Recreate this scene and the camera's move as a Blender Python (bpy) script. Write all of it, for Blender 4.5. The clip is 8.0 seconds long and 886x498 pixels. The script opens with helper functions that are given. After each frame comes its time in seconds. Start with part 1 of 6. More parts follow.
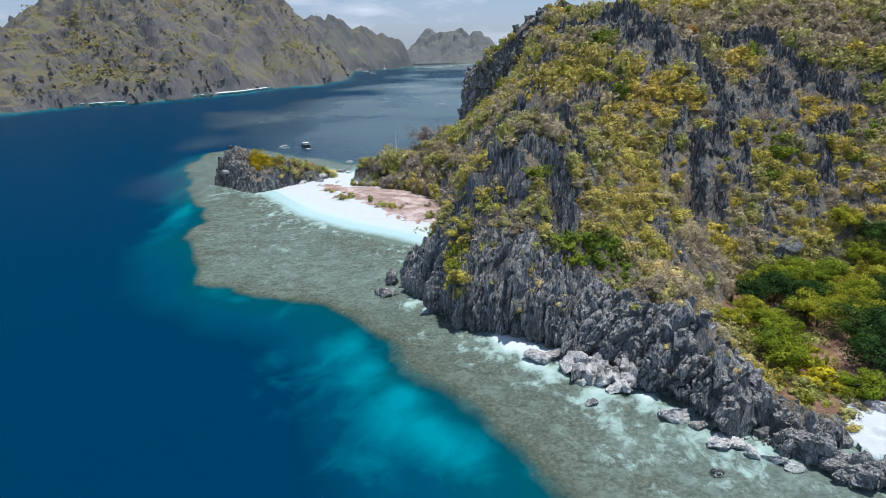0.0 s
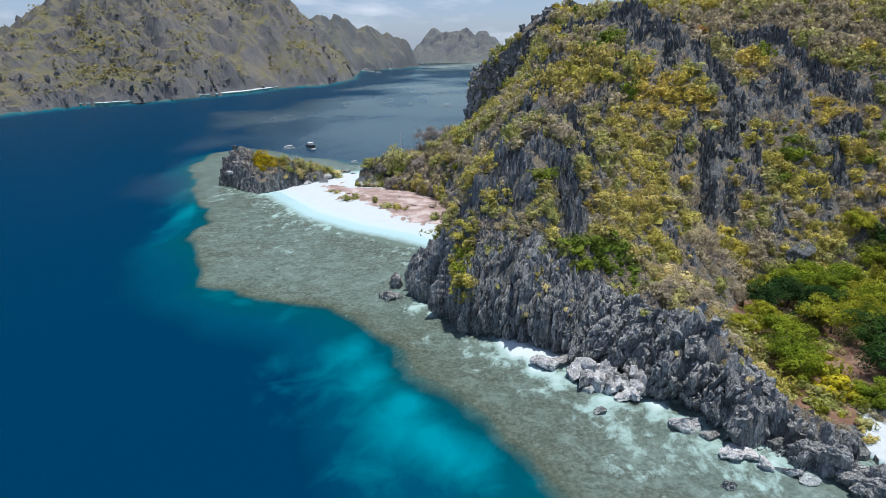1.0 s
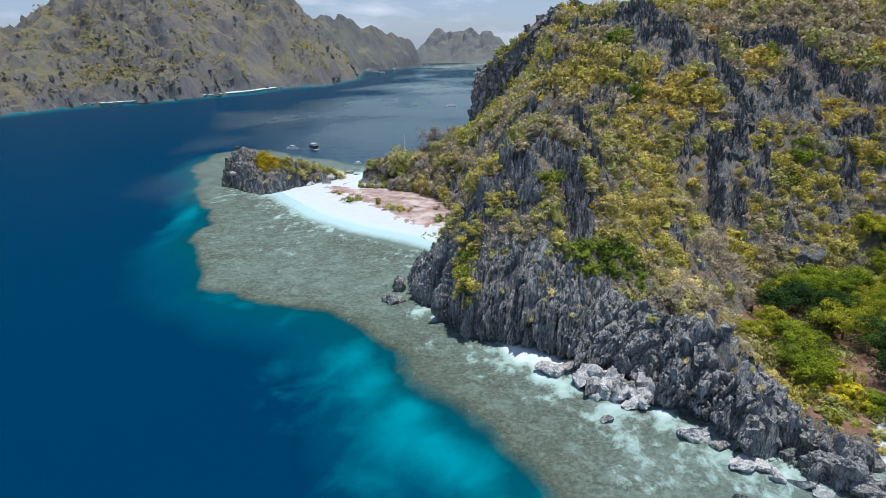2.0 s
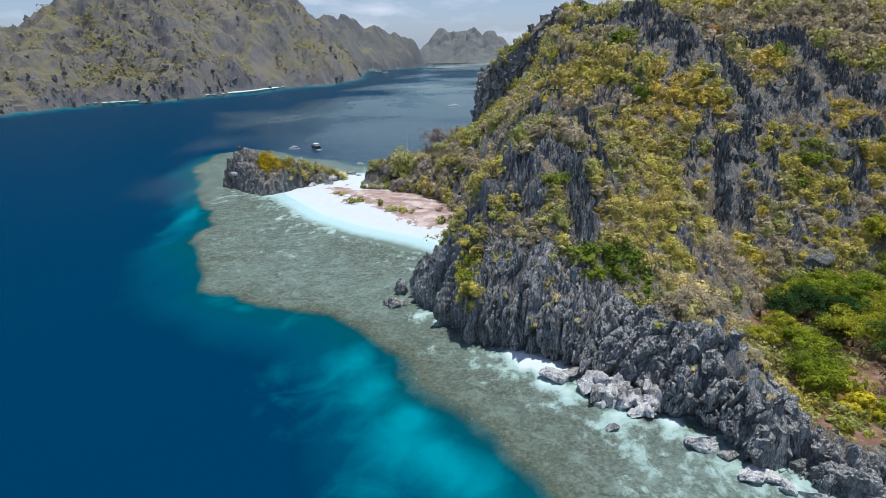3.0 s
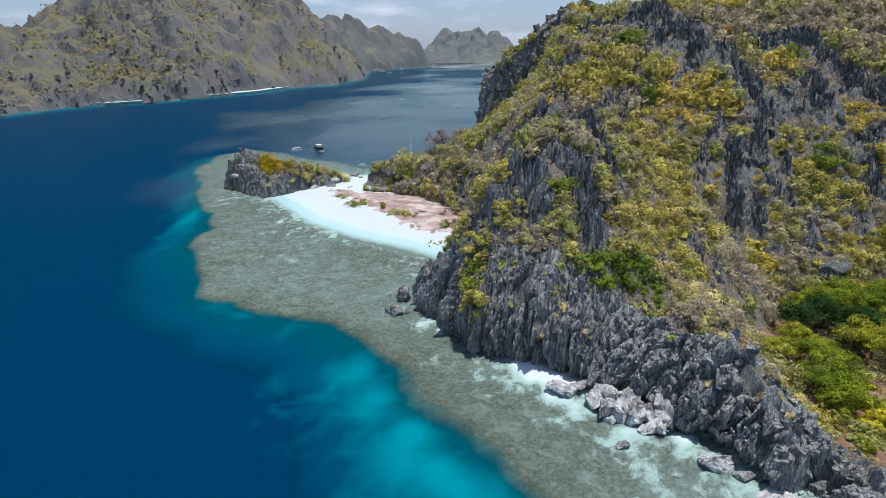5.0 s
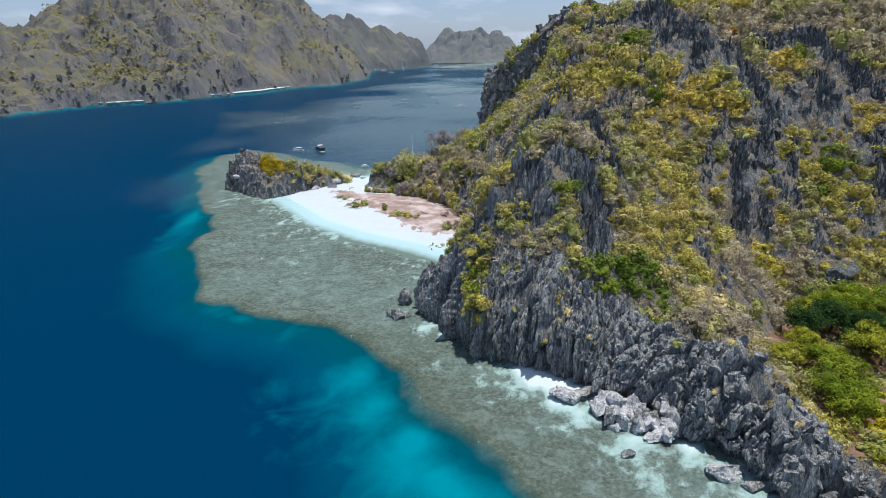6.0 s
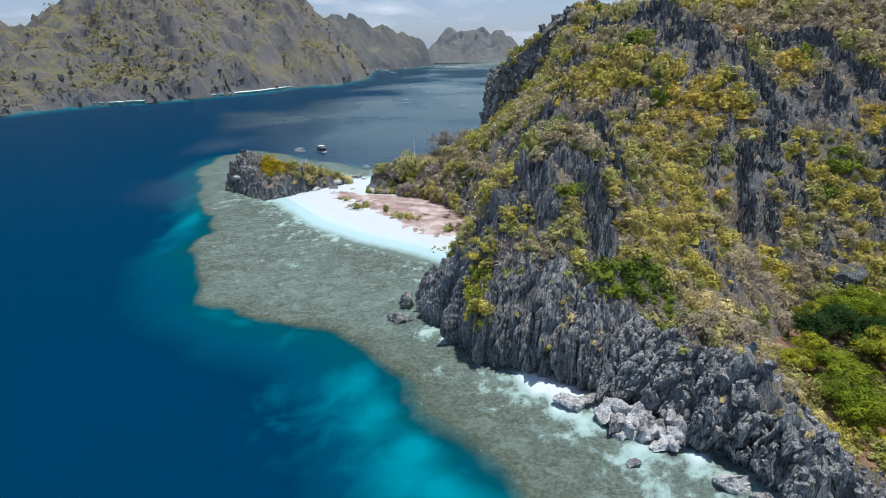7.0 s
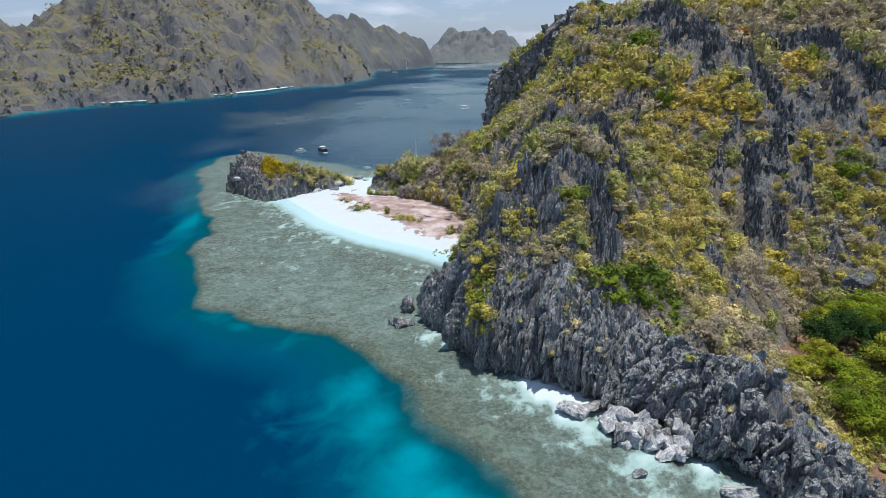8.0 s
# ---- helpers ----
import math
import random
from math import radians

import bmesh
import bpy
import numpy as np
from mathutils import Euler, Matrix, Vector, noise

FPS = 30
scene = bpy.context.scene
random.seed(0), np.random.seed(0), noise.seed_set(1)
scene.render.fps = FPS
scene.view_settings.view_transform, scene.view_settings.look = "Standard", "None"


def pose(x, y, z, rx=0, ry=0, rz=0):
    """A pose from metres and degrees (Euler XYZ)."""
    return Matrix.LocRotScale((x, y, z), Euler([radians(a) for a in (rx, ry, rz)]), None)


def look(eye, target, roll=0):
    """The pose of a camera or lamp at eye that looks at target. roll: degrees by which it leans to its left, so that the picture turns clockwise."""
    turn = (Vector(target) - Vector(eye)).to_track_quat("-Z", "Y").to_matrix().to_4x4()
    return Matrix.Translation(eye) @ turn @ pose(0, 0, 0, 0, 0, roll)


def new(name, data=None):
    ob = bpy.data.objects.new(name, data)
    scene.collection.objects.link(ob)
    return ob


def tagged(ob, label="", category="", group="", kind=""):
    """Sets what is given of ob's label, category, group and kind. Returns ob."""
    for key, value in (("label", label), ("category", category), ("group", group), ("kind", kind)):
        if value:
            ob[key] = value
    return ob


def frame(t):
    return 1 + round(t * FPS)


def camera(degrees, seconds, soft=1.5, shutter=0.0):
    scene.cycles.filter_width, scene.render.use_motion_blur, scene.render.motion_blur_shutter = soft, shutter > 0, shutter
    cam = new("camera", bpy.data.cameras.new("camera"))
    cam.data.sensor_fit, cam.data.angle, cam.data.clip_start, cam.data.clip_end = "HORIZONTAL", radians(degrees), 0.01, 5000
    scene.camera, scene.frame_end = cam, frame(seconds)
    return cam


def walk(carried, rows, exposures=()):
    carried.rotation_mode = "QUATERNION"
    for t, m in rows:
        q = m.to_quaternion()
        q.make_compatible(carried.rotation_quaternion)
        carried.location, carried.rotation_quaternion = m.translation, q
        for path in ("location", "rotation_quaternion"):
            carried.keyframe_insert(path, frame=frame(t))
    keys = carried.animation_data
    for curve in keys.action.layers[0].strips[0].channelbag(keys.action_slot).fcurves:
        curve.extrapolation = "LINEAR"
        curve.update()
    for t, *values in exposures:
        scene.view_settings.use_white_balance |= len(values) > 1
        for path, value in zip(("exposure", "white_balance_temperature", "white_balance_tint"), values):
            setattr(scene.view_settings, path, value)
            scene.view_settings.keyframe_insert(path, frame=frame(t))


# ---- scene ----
cam = camera(73.7, 8.0, soft=0.85)
PATH = [
    (0, (-0.762, 0.370, 69.160), (-5.534, 94.495, 35.727), -0.88),
    (0.5, (-0.866, 1.694, 69.158), (-6.102, 95.788, 35.710), -0.89),
    (1, (-0.966, 2.969, 69.170), (-6.567, 97.040, 35.715), -0.87),
    (1.5, (-1.046, 4.220, 69.197), (-6.970, 98.273, 35.747), -0.87),
    (3, (-1.264, 7.827, 69.301), (-7.932, 101.824, 35.832), -0.83),
    (3.5, (-1.330, 9.016, 69.334), (-8.151, 103.005, 35.875), -0.83),
    (4, (-1.377, 10.221, 69.364), (-8.382, 104.198, 35.910), -0.82),
    (4.5, (-1.443, 11.358, 69.426), (-8.589, 105.320, 35.960), -0.80),
    (6, (-1.773, 14.594, 69.687), (-9.351, 108.503, 36.165), -0.79),
    (6.5, (-1.855, 15.663, 69.771), (-9.598, 109.542, 36.204), -0.79),
    (7, (-2.017, 16.839, 69.842), (-9.871, 110.711, 36.281), -0.77),
    (7.5, (-2.127, 18.056, 69.896), (-10.134, 111.918, 36.343), -0.75),
    (8, (-2.240, 19.224, 69.916), (-10.366, 113.081, 36.378), -0.75),
]
walk(cam, [(t, look(eye, target, roll)) for t, eye, target, roll in PATH])

# ---- light ----
world = bpy.data.worlds.new("sky")
scene.world = world
world.use_nodes = True
SUN_AZ, SUN_EL = 62.0, 80.0  # degrees: azimuth clockwise from +y, elevation


def build_world():
    nt = world.node_tree
    nt.nodes.clear()
    out = nt.nodes.new("ShaderNodeOutputWorld")
    bg = nt.nodes.new("ShaderNodeBackground")
    sky = nt.nodes.new("ShaderNodeTexSky")
    sky.sky_type = 'NISHITA'
    sky.sun_disc = False
    sky.sun_elevation, sky.sun_rotation = radians(SUN_EL), radians(SUN_AZ)
    sky.air_density, sky.dust_density, sky.ozone_density = 1.0, 0.4, 2.5
    geo = nt.nodes.new("ShaderNodeTexCoord")
    mp = nt.nodes.new("ShaderNodeMapping")
    mp.inputs["Scale"].default_value = (5.0, 5.0, 20.0)
    nz = nt.nodes.new("ShaderNodeTexNoise")
    nz.inputs["Scale"].default_value, nz.inputs["Detail"].default_value, nz.inputs["Roughness"].default_value = 1.6, 7, 0.55
    ramp = nt.nodes.new("ShaderNodeValToRGB")
    ramp.color_ramp.elements[0].position, ramp.color_ramp.elements[1].position = 0.50, 0.74
    mix = nt.nodes.new("ShaderNodeMixRGB")
    mix.inputs[2].default_value = (4.6, 5.2, 6.3, 1)
    nt.links.new(geo.outputs["Generated"], mp.inputs[0])
    nt.links.new(mp.outputs[0], nz.inputs[0])
    nt.links.new(nz.outputs[0], ramp.inputs[0])
    nt.links.new(ramp.outputs[0], mix.inputs[0])
    tint = nt.nodes.new("ShaderNodeMixRGB")
    tint.blend_type = 'MULTIPLY'
    tint.inputs[0].default_value = 1.0
    tint.inputs[2].default_value = (0.66, 0.78, 1.0, 1)
    nt.links.new(sky.outputs[0], tint.inputs[1])
    haze = nt.nodes.new("ShaderNodeMixRGB")
    haze.inputs[0].default_value = 0.55
    haze.inputs[2].default_value = (2.3, 2.85, 4.2, 1)
    nt.links.new(tint.outputs[0], haze.inputs[1])
    nt.links.new(haze.outputs[0], mix.inputs[1])
    nt.links.new(mix.outputs[0], bg.inputs[0])
    bg.inputs[1].default_value = 0.14
    nt.links.new(bg.outputs[0], out.inputs[0])


build_world()
sun = new("sun", bpy.data.lights.new("sun", 'SUN'))
sun.data.energy, sun.data.angle, sun.data.color = 5.0, radians(0.6), (1.0, 0.955, 0.88)
az, el = radians(SUN_AZ), radians(SUN_EL)
sun.matrix_world = look((0, 0, 0), (-math.sin(az) * math.cos(el), -math.cos(az) * math.cos(el), -math.sin(el)))


# ---- materials ----
class Nodes:
    """A small builder for node materials."""

    def __init__(self, name):
        self.mat = bpy.data.materials.new(name)
        self.mat.use_nodes = True
        self.nt = self.mat.node_tree
        self.nt.nodes.clear()
        self.out = self.add("ShaderNodeOutputMaterial")
        self.pos = self.add("ShaderNodeNewGeometry")

    def add(self, kind, **values):
        n = self.nt.nodes.new(kind)
        for k, v in values.items():
            n.inputs[k.replace("_", " ")].default_value = v
        return n

    def link(self, a, b):
        self.nt.links.new(a, b)

    def scaled(self, s):
        m = self.add("ShaderNodeMapping")
        m.inputs["Scale"].default_value = s if isinstance(s, tuple) else (s, s, s)
        self.link(self.pos.outputs["Position"], m.inputs[0])
        return m.outputs[0]

    def field(self, name):
        a = self.add("ShaderNodeAttribute")
        a.attribute_name = name
        return a.outputs["Fac"]

    def noise(self, s, detail=5.0, rough=0.55, distort=0.0):
        n = self.add("ShaderNodeTexNoise", Scale=1.0, Detail=detail, Roughness=rough, Distortion=distort)
        self.link(self.scaled(s), n.inputs["Vector"])
        return n.outputs[0]

    def ramp(self, fac, *stops):
        r = self.add("ShaderNodeValToRGB")
        e = r.color_ramp.elements
        while len(e) < len(stops):
            e.new(0.5)
        for k, (p, c) in enumerate(stops):
            e[k].position = p
            e[k].color = (c, c, c, 1) if not isinstance(c, tuple) else (*c, 1)
        self.link(fac, r.inputs[0])
        return r.outputs[0]

    def mix(self, fac, a, b, how='MIX'):
        m = self.add("ShaderNodeMixRGB")
        m.blend_type = how
        for k, v in ((0, fac), (1, a), (2, b)):
            if isinstance(v, (int, float)):
                m.inputs[k].default_value = v if k == 0 else (v, v, v, 1)
            elif isinstance(v, tuple):
                m.inputs[k].default_value = (*v, 1)
            else:
                self.link(v, m.inputs[k])
        return m.outputs[0]

    def math(self, how, a, b=0.0):
        m = self.add("ShaderNodeMath")
        m.operation = how
        for k, v in ((0, a), (1, b)):
            if isinstance(v, (int, float)):
                m.inputs[k].default_value = v
            else:
                self.link(v, m.inputs[k])
        return m.outputs[0]

    def axis(self, k, of="Position"):
        s = self.add("ShaderNodeSeparateXYZ")
        self.link(self.pos.outputs[of], s.inputs[0])
        return s.outputs[k]

    def remap(self, v, a, b, c=0.0, d=1.0):
        m = self.add("ShaderNodeMapRange")
        for k, w in enumerate((a, b, c, d)):
            m.inputs[k + 1].default_value = w
        self.link(v, m.inputs[0])
        return m.outputs[0]

    def finish(self, color, rough=0.85, bump=None, strength=0.5, distance=0.2, spec=0.3, metal=0.0, translucent=0.0):
        p = self.add("ShaderNodeBsdfPrincipled")
        if isinstance(color, tuple):
            p.inputs["Base Color"].default_value = (*color, 1)
        else:
            self.link(color, p.inputs["Base Color"])
        if isinstance(rough, (int, float)):
            p.inputs["Roughness"].default_value = rough
        else:
            self.link(rough, p.inputs["Roughness"])
        p.inputs["Specular IOR Level"].default_value = spec
        p.inputs["Metallic"].default_value = metal
        if bump is not None:
            b = self.add("ShaderNodeBump")
            b.inputs["Strength"].default_value, b.inputs["Distance"].default_value = strength, distance
            self.link(bump, b.inputs["Height"])
            self.link(b.outputs[0], p.inputs["Normal"])
        last = p.outputs[0]
        if translucent:
            t = self.add("ShaderNodeBsdfTranslucent")
            if isinstance(color, tuple):
                t.inputs[0].default_value = (*color, 1)
            else:
                self.link(color, t.inputs[0])
            m = self.add("ShaderNodeMixShader")
            m.inputs[0].default_value = translucent
            self.link(last, m.inputs[1])
            self.link(t.outputs[0], m.inputs[2])
            last = m.outputs[0]
        self.link(last, self.out.inputs[0])
        return self.mat


def rock_material(name, dark, mid, light, soil=None, scale=1.0, bump=0.9, soil_at=(0.55, 0.8), spread=0.12, patch=(0.2, 0.8), cracks=0.5):
    n = Nodes(name)
    streak = n.noise((0.9 * scale, 0.9 * scale, 0.12 * scale), 7, 0.65)
    blot = n.noise(0.11 * scale, 5, 0.6)
    fine = n.noise((3.2 * scale, 3.2 * scale, 1.1 * scale), 6, 0.7)
    c = n.ramp(streak, (0.5 - spread, dark), (0.50, mid), (0.5 + spread, light))
    c = n.mix(0.45, c, n.ramp(fine, (0.5 - spread, dark), (0.5, mid), (0.5 + spread, light)))
    c = n.mix(n.ramp(blot, (0.35, 0.0), (0.7, 0.45)), c, light)
    if soil:
        up = n.math('ADD', n.axis(2, "Normal"), n.math('MULTIPLY', n.math('SUBTRACT', n.noise(0.35 * scale, 5), 0.5), 0.7))
        dry = n.mix(n.ramp(n.noise(0.07 * scale, 6, 0.6), (patch[0], 0.0), (patch[1], 1.0)), soil[0], soil[1])
        dry = n.mix(n.ramp(fine, (0.35, 0.0), (0.75, 0.5)), dry, soil[2])
        c = n.mix(n.math('MULTIPLY', n.ramp(up, (soil_at[0], 0.0), (soil_at[1], 1.0)), n.remap(n.axis(2), 2.2, 4.5)), c, dry)
    crack = n.add("ShaderNodeTexVoronoi")
    crack.feature = 'DISTANCE_TO_EDGE'
    crack.inputs["Scale"].default_value = 1.0
    warp = n.mix(0.12, n.scaled((1.3 * scale, 1.3 * scale, 0.35 * scale)), n.math('MULTIPLY', n.noise(1.5 * scale, 4), 8.0), 'ADD')
    n.link(warp, crack.inputs["Vector"])
    edge = n.ramp(crack.outputs[0], (0.0, 0.0), (0.12, 1.0))
    c = n.mix(n.ramp(crack.outputs[0], (0.0, cracks), (0.05, 0.0)), c, tuple(v * 0.5 for v in dark))
    h = n.math('ADD', n.math('MULTIPLY', streak, 1.3), n.math('ADD', fine, n.math('MULTIPLY', edge, 0.7 * cracks)))
    return n.finish(c, 0.9, h, bump, 0.5 / scale, 0.2)


ROCK = rock_material("limestone", (0.013, 0.014, 0.016), (0.20, 0.203, 0.21), (0.54, 0.54, 0.545), spread=0.10)
CLIFF = rock_material("sea_cliff_limestone", (0.018, 0.021, 0.024), (0.192, 0.206, 0.213), (0.56, 0.58, 0.59), spread=0.125, bump=1.0, cracks=0.65)
# Cliff stone made paler to stand in for light on ledges.
LIT_CLIFF = rock_material("ledge_lit_cliff_limestone", (0.09, 0.093, 0.097), (0.30, 0.305, 0.31), (0.52, 0.525, 0.53), spread=0.13)
# Weathered dark stone, lowered further to deepen shadows among the crags.
DARK_ROCK = rock_material("weathered_shade_darkened_limestone", (0.010, 0.012, 0.014), (0.076, 0.086, 0.092), (0.25, 0.27, 0.28))
HILL = rock_material("hillside_rock_and_soil", (0.017, 0.019, 0.022), (0.122, 0.133, 0.14), (0.32, 0.34, 0.345),
                     ((0.19, 0.15, 0.105), (0.26, 0.222, 0.175), (0.21, 0.185, 0.10)), soil_at=(0.46, 0.78))
ISLET_ROCK = rock_material("islet_limestone", (0.05, 0.05, 0.05), (0.22, 0.218, 0.212), (0.46, 0.455, 0.445), spread=0.14)
PALE = rock_material("pale_boulder_limestone", (0.09, 0.094, 0.10), (0.50, 0.515, 0.535), (0.82, 0.82, 0.83), scale=0.75, spread=0.14, cracks=0.25)
# Haze is painted into these far stones: paler, less contrast, bluer with distance.
FAR_HAZE_ROCK = rock_material("hazed_distant_limestone", (0.085, 0.090, 0.097), (0.155, 0.157, 0.162), (0.225, 0.222, 0.222),
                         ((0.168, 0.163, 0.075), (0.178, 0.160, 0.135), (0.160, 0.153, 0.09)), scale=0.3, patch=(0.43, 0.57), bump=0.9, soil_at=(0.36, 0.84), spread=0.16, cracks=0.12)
HEAD_HAZE_ROCK = rock_material("hazed_headland_limestone", (0.078, 0.089, 0.101), (0.117, 0.127, 0.136), (0.165, 0.174, 0.18),
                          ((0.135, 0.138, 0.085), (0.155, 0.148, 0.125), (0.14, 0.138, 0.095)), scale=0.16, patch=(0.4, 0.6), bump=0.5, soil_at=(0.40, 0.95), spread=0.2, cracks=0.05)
ISLE_HAZE_ROCK = rock_material("hazed_remote_limestone", (0.106, 0.120, 0.140), (0.130, 0.145, 0.160), (0.164, 0.180, 0.194),
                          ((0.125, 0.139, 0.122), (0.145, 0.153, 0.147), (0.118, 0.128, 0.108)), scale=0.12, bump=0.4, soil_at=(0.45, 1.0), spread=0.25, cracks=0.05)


def foliage(name, a, b, c, tint_scale=0.22, translucent=0.5):
    n = Nodes(name)
    big = n.noise(0.05, 3)
    tone = n.noise(tint_scale, 2, 0.5)
    col = n.mix(n.ramp(tone, (0.35, 0.0), (0.65, 1.0)), a, b)
    col = n.mix(n.ramp(big, (0.42, 0.0), (0.62, 0.75)), col, c)
    shrub = n.noise(0.36, 2, 0.5)
    col = n.mix(1.0, col, n.ramp(shrub, (0.36, 0.58), (0.64, 1.44)), 'MULTIPLY')
    r = n.pos.outputs["Random Per Island"]
    col = n.mix(1.0, col, n.ramp(r, (0.0, 0.94), (1.0, 1.05)), 'MULTIPLY')
    return n.finish(col, 0.85, spec=0.06, translucent=translucent)


LEAF_YELLOW = foliage("yellow_green_leaves", (0.465, 0.415, 0.105), (0.385, 0.37, 0.088), (0.465, 0.385, 0.155), translucent=0.36)
LEAF_OLIVE = foliage("olive_leaves", (0.37, 0.37, 0.13), (0.27, 0.30, 0.095), (0.43, 0.395, 0.185), translucent=0.36)
LEAF_GREEN = foliage("fresh_green_leaves", (0.15, 0.21, 0.03), (0.23, 0.27, 0.035), (0.10, 0.16, 0.03), translucent=0.35)
LEAF_GOLD = foliage("golden_leaves", (0.46, 0.35, 0.02), (0.36, 0.30, 0.025), (0.40, 0.28, 0.02))
LEAF_SUN = foliage("sunlit_yellow_leaves", (0.50, 0.43, 0.03), (0.40, 0.38, 0.03), (0.46, 0.38, 0.03), translucent=0.35)
LEAF_AMBER = foliage("amber_green_leaves", (0.51, 0.425, 0.085), (0.44, 0.385, 0.085), (0.52, 0.41, 0.13), translucent=0.36)
LEAF_STRAW = foliage("straw_coloured_growth", (0.54, 0.46, 0.24), (0.58, 0.50, 0.20), (0.50, 0.43, 0.27), translucent=0.3)
LEAF_RUST = foliage("rust_orange_leaves", (0.50, 0.27, 0.08), (0.46, 0.30, 0.09), (0.42, 0.24, 0.09))
LEAF_DRY = foliage("dry_brown_leaves", (0.42, 0.365, 0.265), (0.47, 0.42, 0.25), (0.39, 0.345, 0.27))
DARK_TWIG = foliage("dark_bare_branches", (0.29, 0.262, 0.245), (0.36, 0.325, 0.28), (0.22, 0.20, 0.195), translucent=0.1)
TWIG = foliage("dry_twigs", (0.40, 0.33, 0.28), (0.46, 0.39, 0.28), (0.34, 0.29, 0.27), translucent=0.0)
FAR_LEAF = foliage("distant_foliage", (0.30, 0.285, 0.12), (0.32, 0.29, 0.15), (0.28, 0.265, 0.13), 0.03)
FAR_GOLD = foliage("distant_yellow_foliage", (0.27, 0.25, 0.105), (0.25, 0.235, 0.10), (0.285, 0.245, 0.13), 0.03)


def bark_material():
    n = Nodes("bark")
    s = n.noise((6, 6, 1.2), 5)
    return n.finish(n.ramp(s, (0.3, (0.07, 0.055, 0.045)), (0.7, (0.22, 0.19, 0.16))), 0.9, s, 0.6, 0.05)


BARK = bark_material()


def sand_material():
    n = Nodes("white_coral_sand")
    g = n.noise(0.25, 5)
    f = n.noise(7.0, 4)
    c = n.mix(g, (0.475, 0.54, 0.585), (0.42, 0.465, 0.495))
    c = n.mix(n.ramp(f, (0.55, 0.0), (0.85, 0.5)), c, (0.52, 0.47, 0.38))
    wet = n.remap(n.math('ADD', n.axis(2), n.math('MULTIPLY', n.math('SUBTRACT', n.noise(0.3, 4), 0.5), 0.25)), -0.7, 0.12)
    under = n.ramp(wet, (0.0, (0.13, 0.165, 0.145)), (0.28, (0.29, 0.38, 0.385)), (0.55, (0.37, 0.50, 0.545)), (1.0, (0.42, 0.535, 0.59)))
    c = n.mix(n.remap(n.axis(2), -0.05, 0.55), under, c)
    return n.finish(c, 0.9, n.noise(1.2, 5), 0.25, 0.1, 0.15)


SAND = sand_material()


def litter_material():
    n = Nodes("dry_leaf_litter")
    g, f = n.noise(0.18, 5, 0.6), n.noise(2.4, 5, 0.7)
    c = n.ramp(g, (0.36, (0.235, 0.175, 0.157)), (0.5, (0.32, 0.25, 0.24)), (0.62, (0.47, 0.415, 0.41)))
    c = n.mix(n.ramp(f, (0.45, 0.0), (0.75, 0.55)), c, (0.22, 0.14, 0.105))
    return n.finish(c, 0.95, f, 0.5, 0.15, 0.1)


LITTER = litter_material()


def earth_material():
    n = Nodes("shaded_brown_earth")
    g, f = n.noise(0.3, 5, 0.6), n.noise(3.0, 5, 0.7)
    c = n.ramp(g, (0.3, (0.13, 0.075, 0.055)), (0.55, (0.20, 0.125, 0.09)), (0.75, (0.36, 0.26, 0.20)))
    c = n.mix(n.ramp(f, (0.45, 0.0), (0.75, 0.55)), c, (0.10, 0.06, 0.045))
    return n.finish(c, 0.95, f, 0.5, 0.15, 0.1)


EARTH = earth_material()


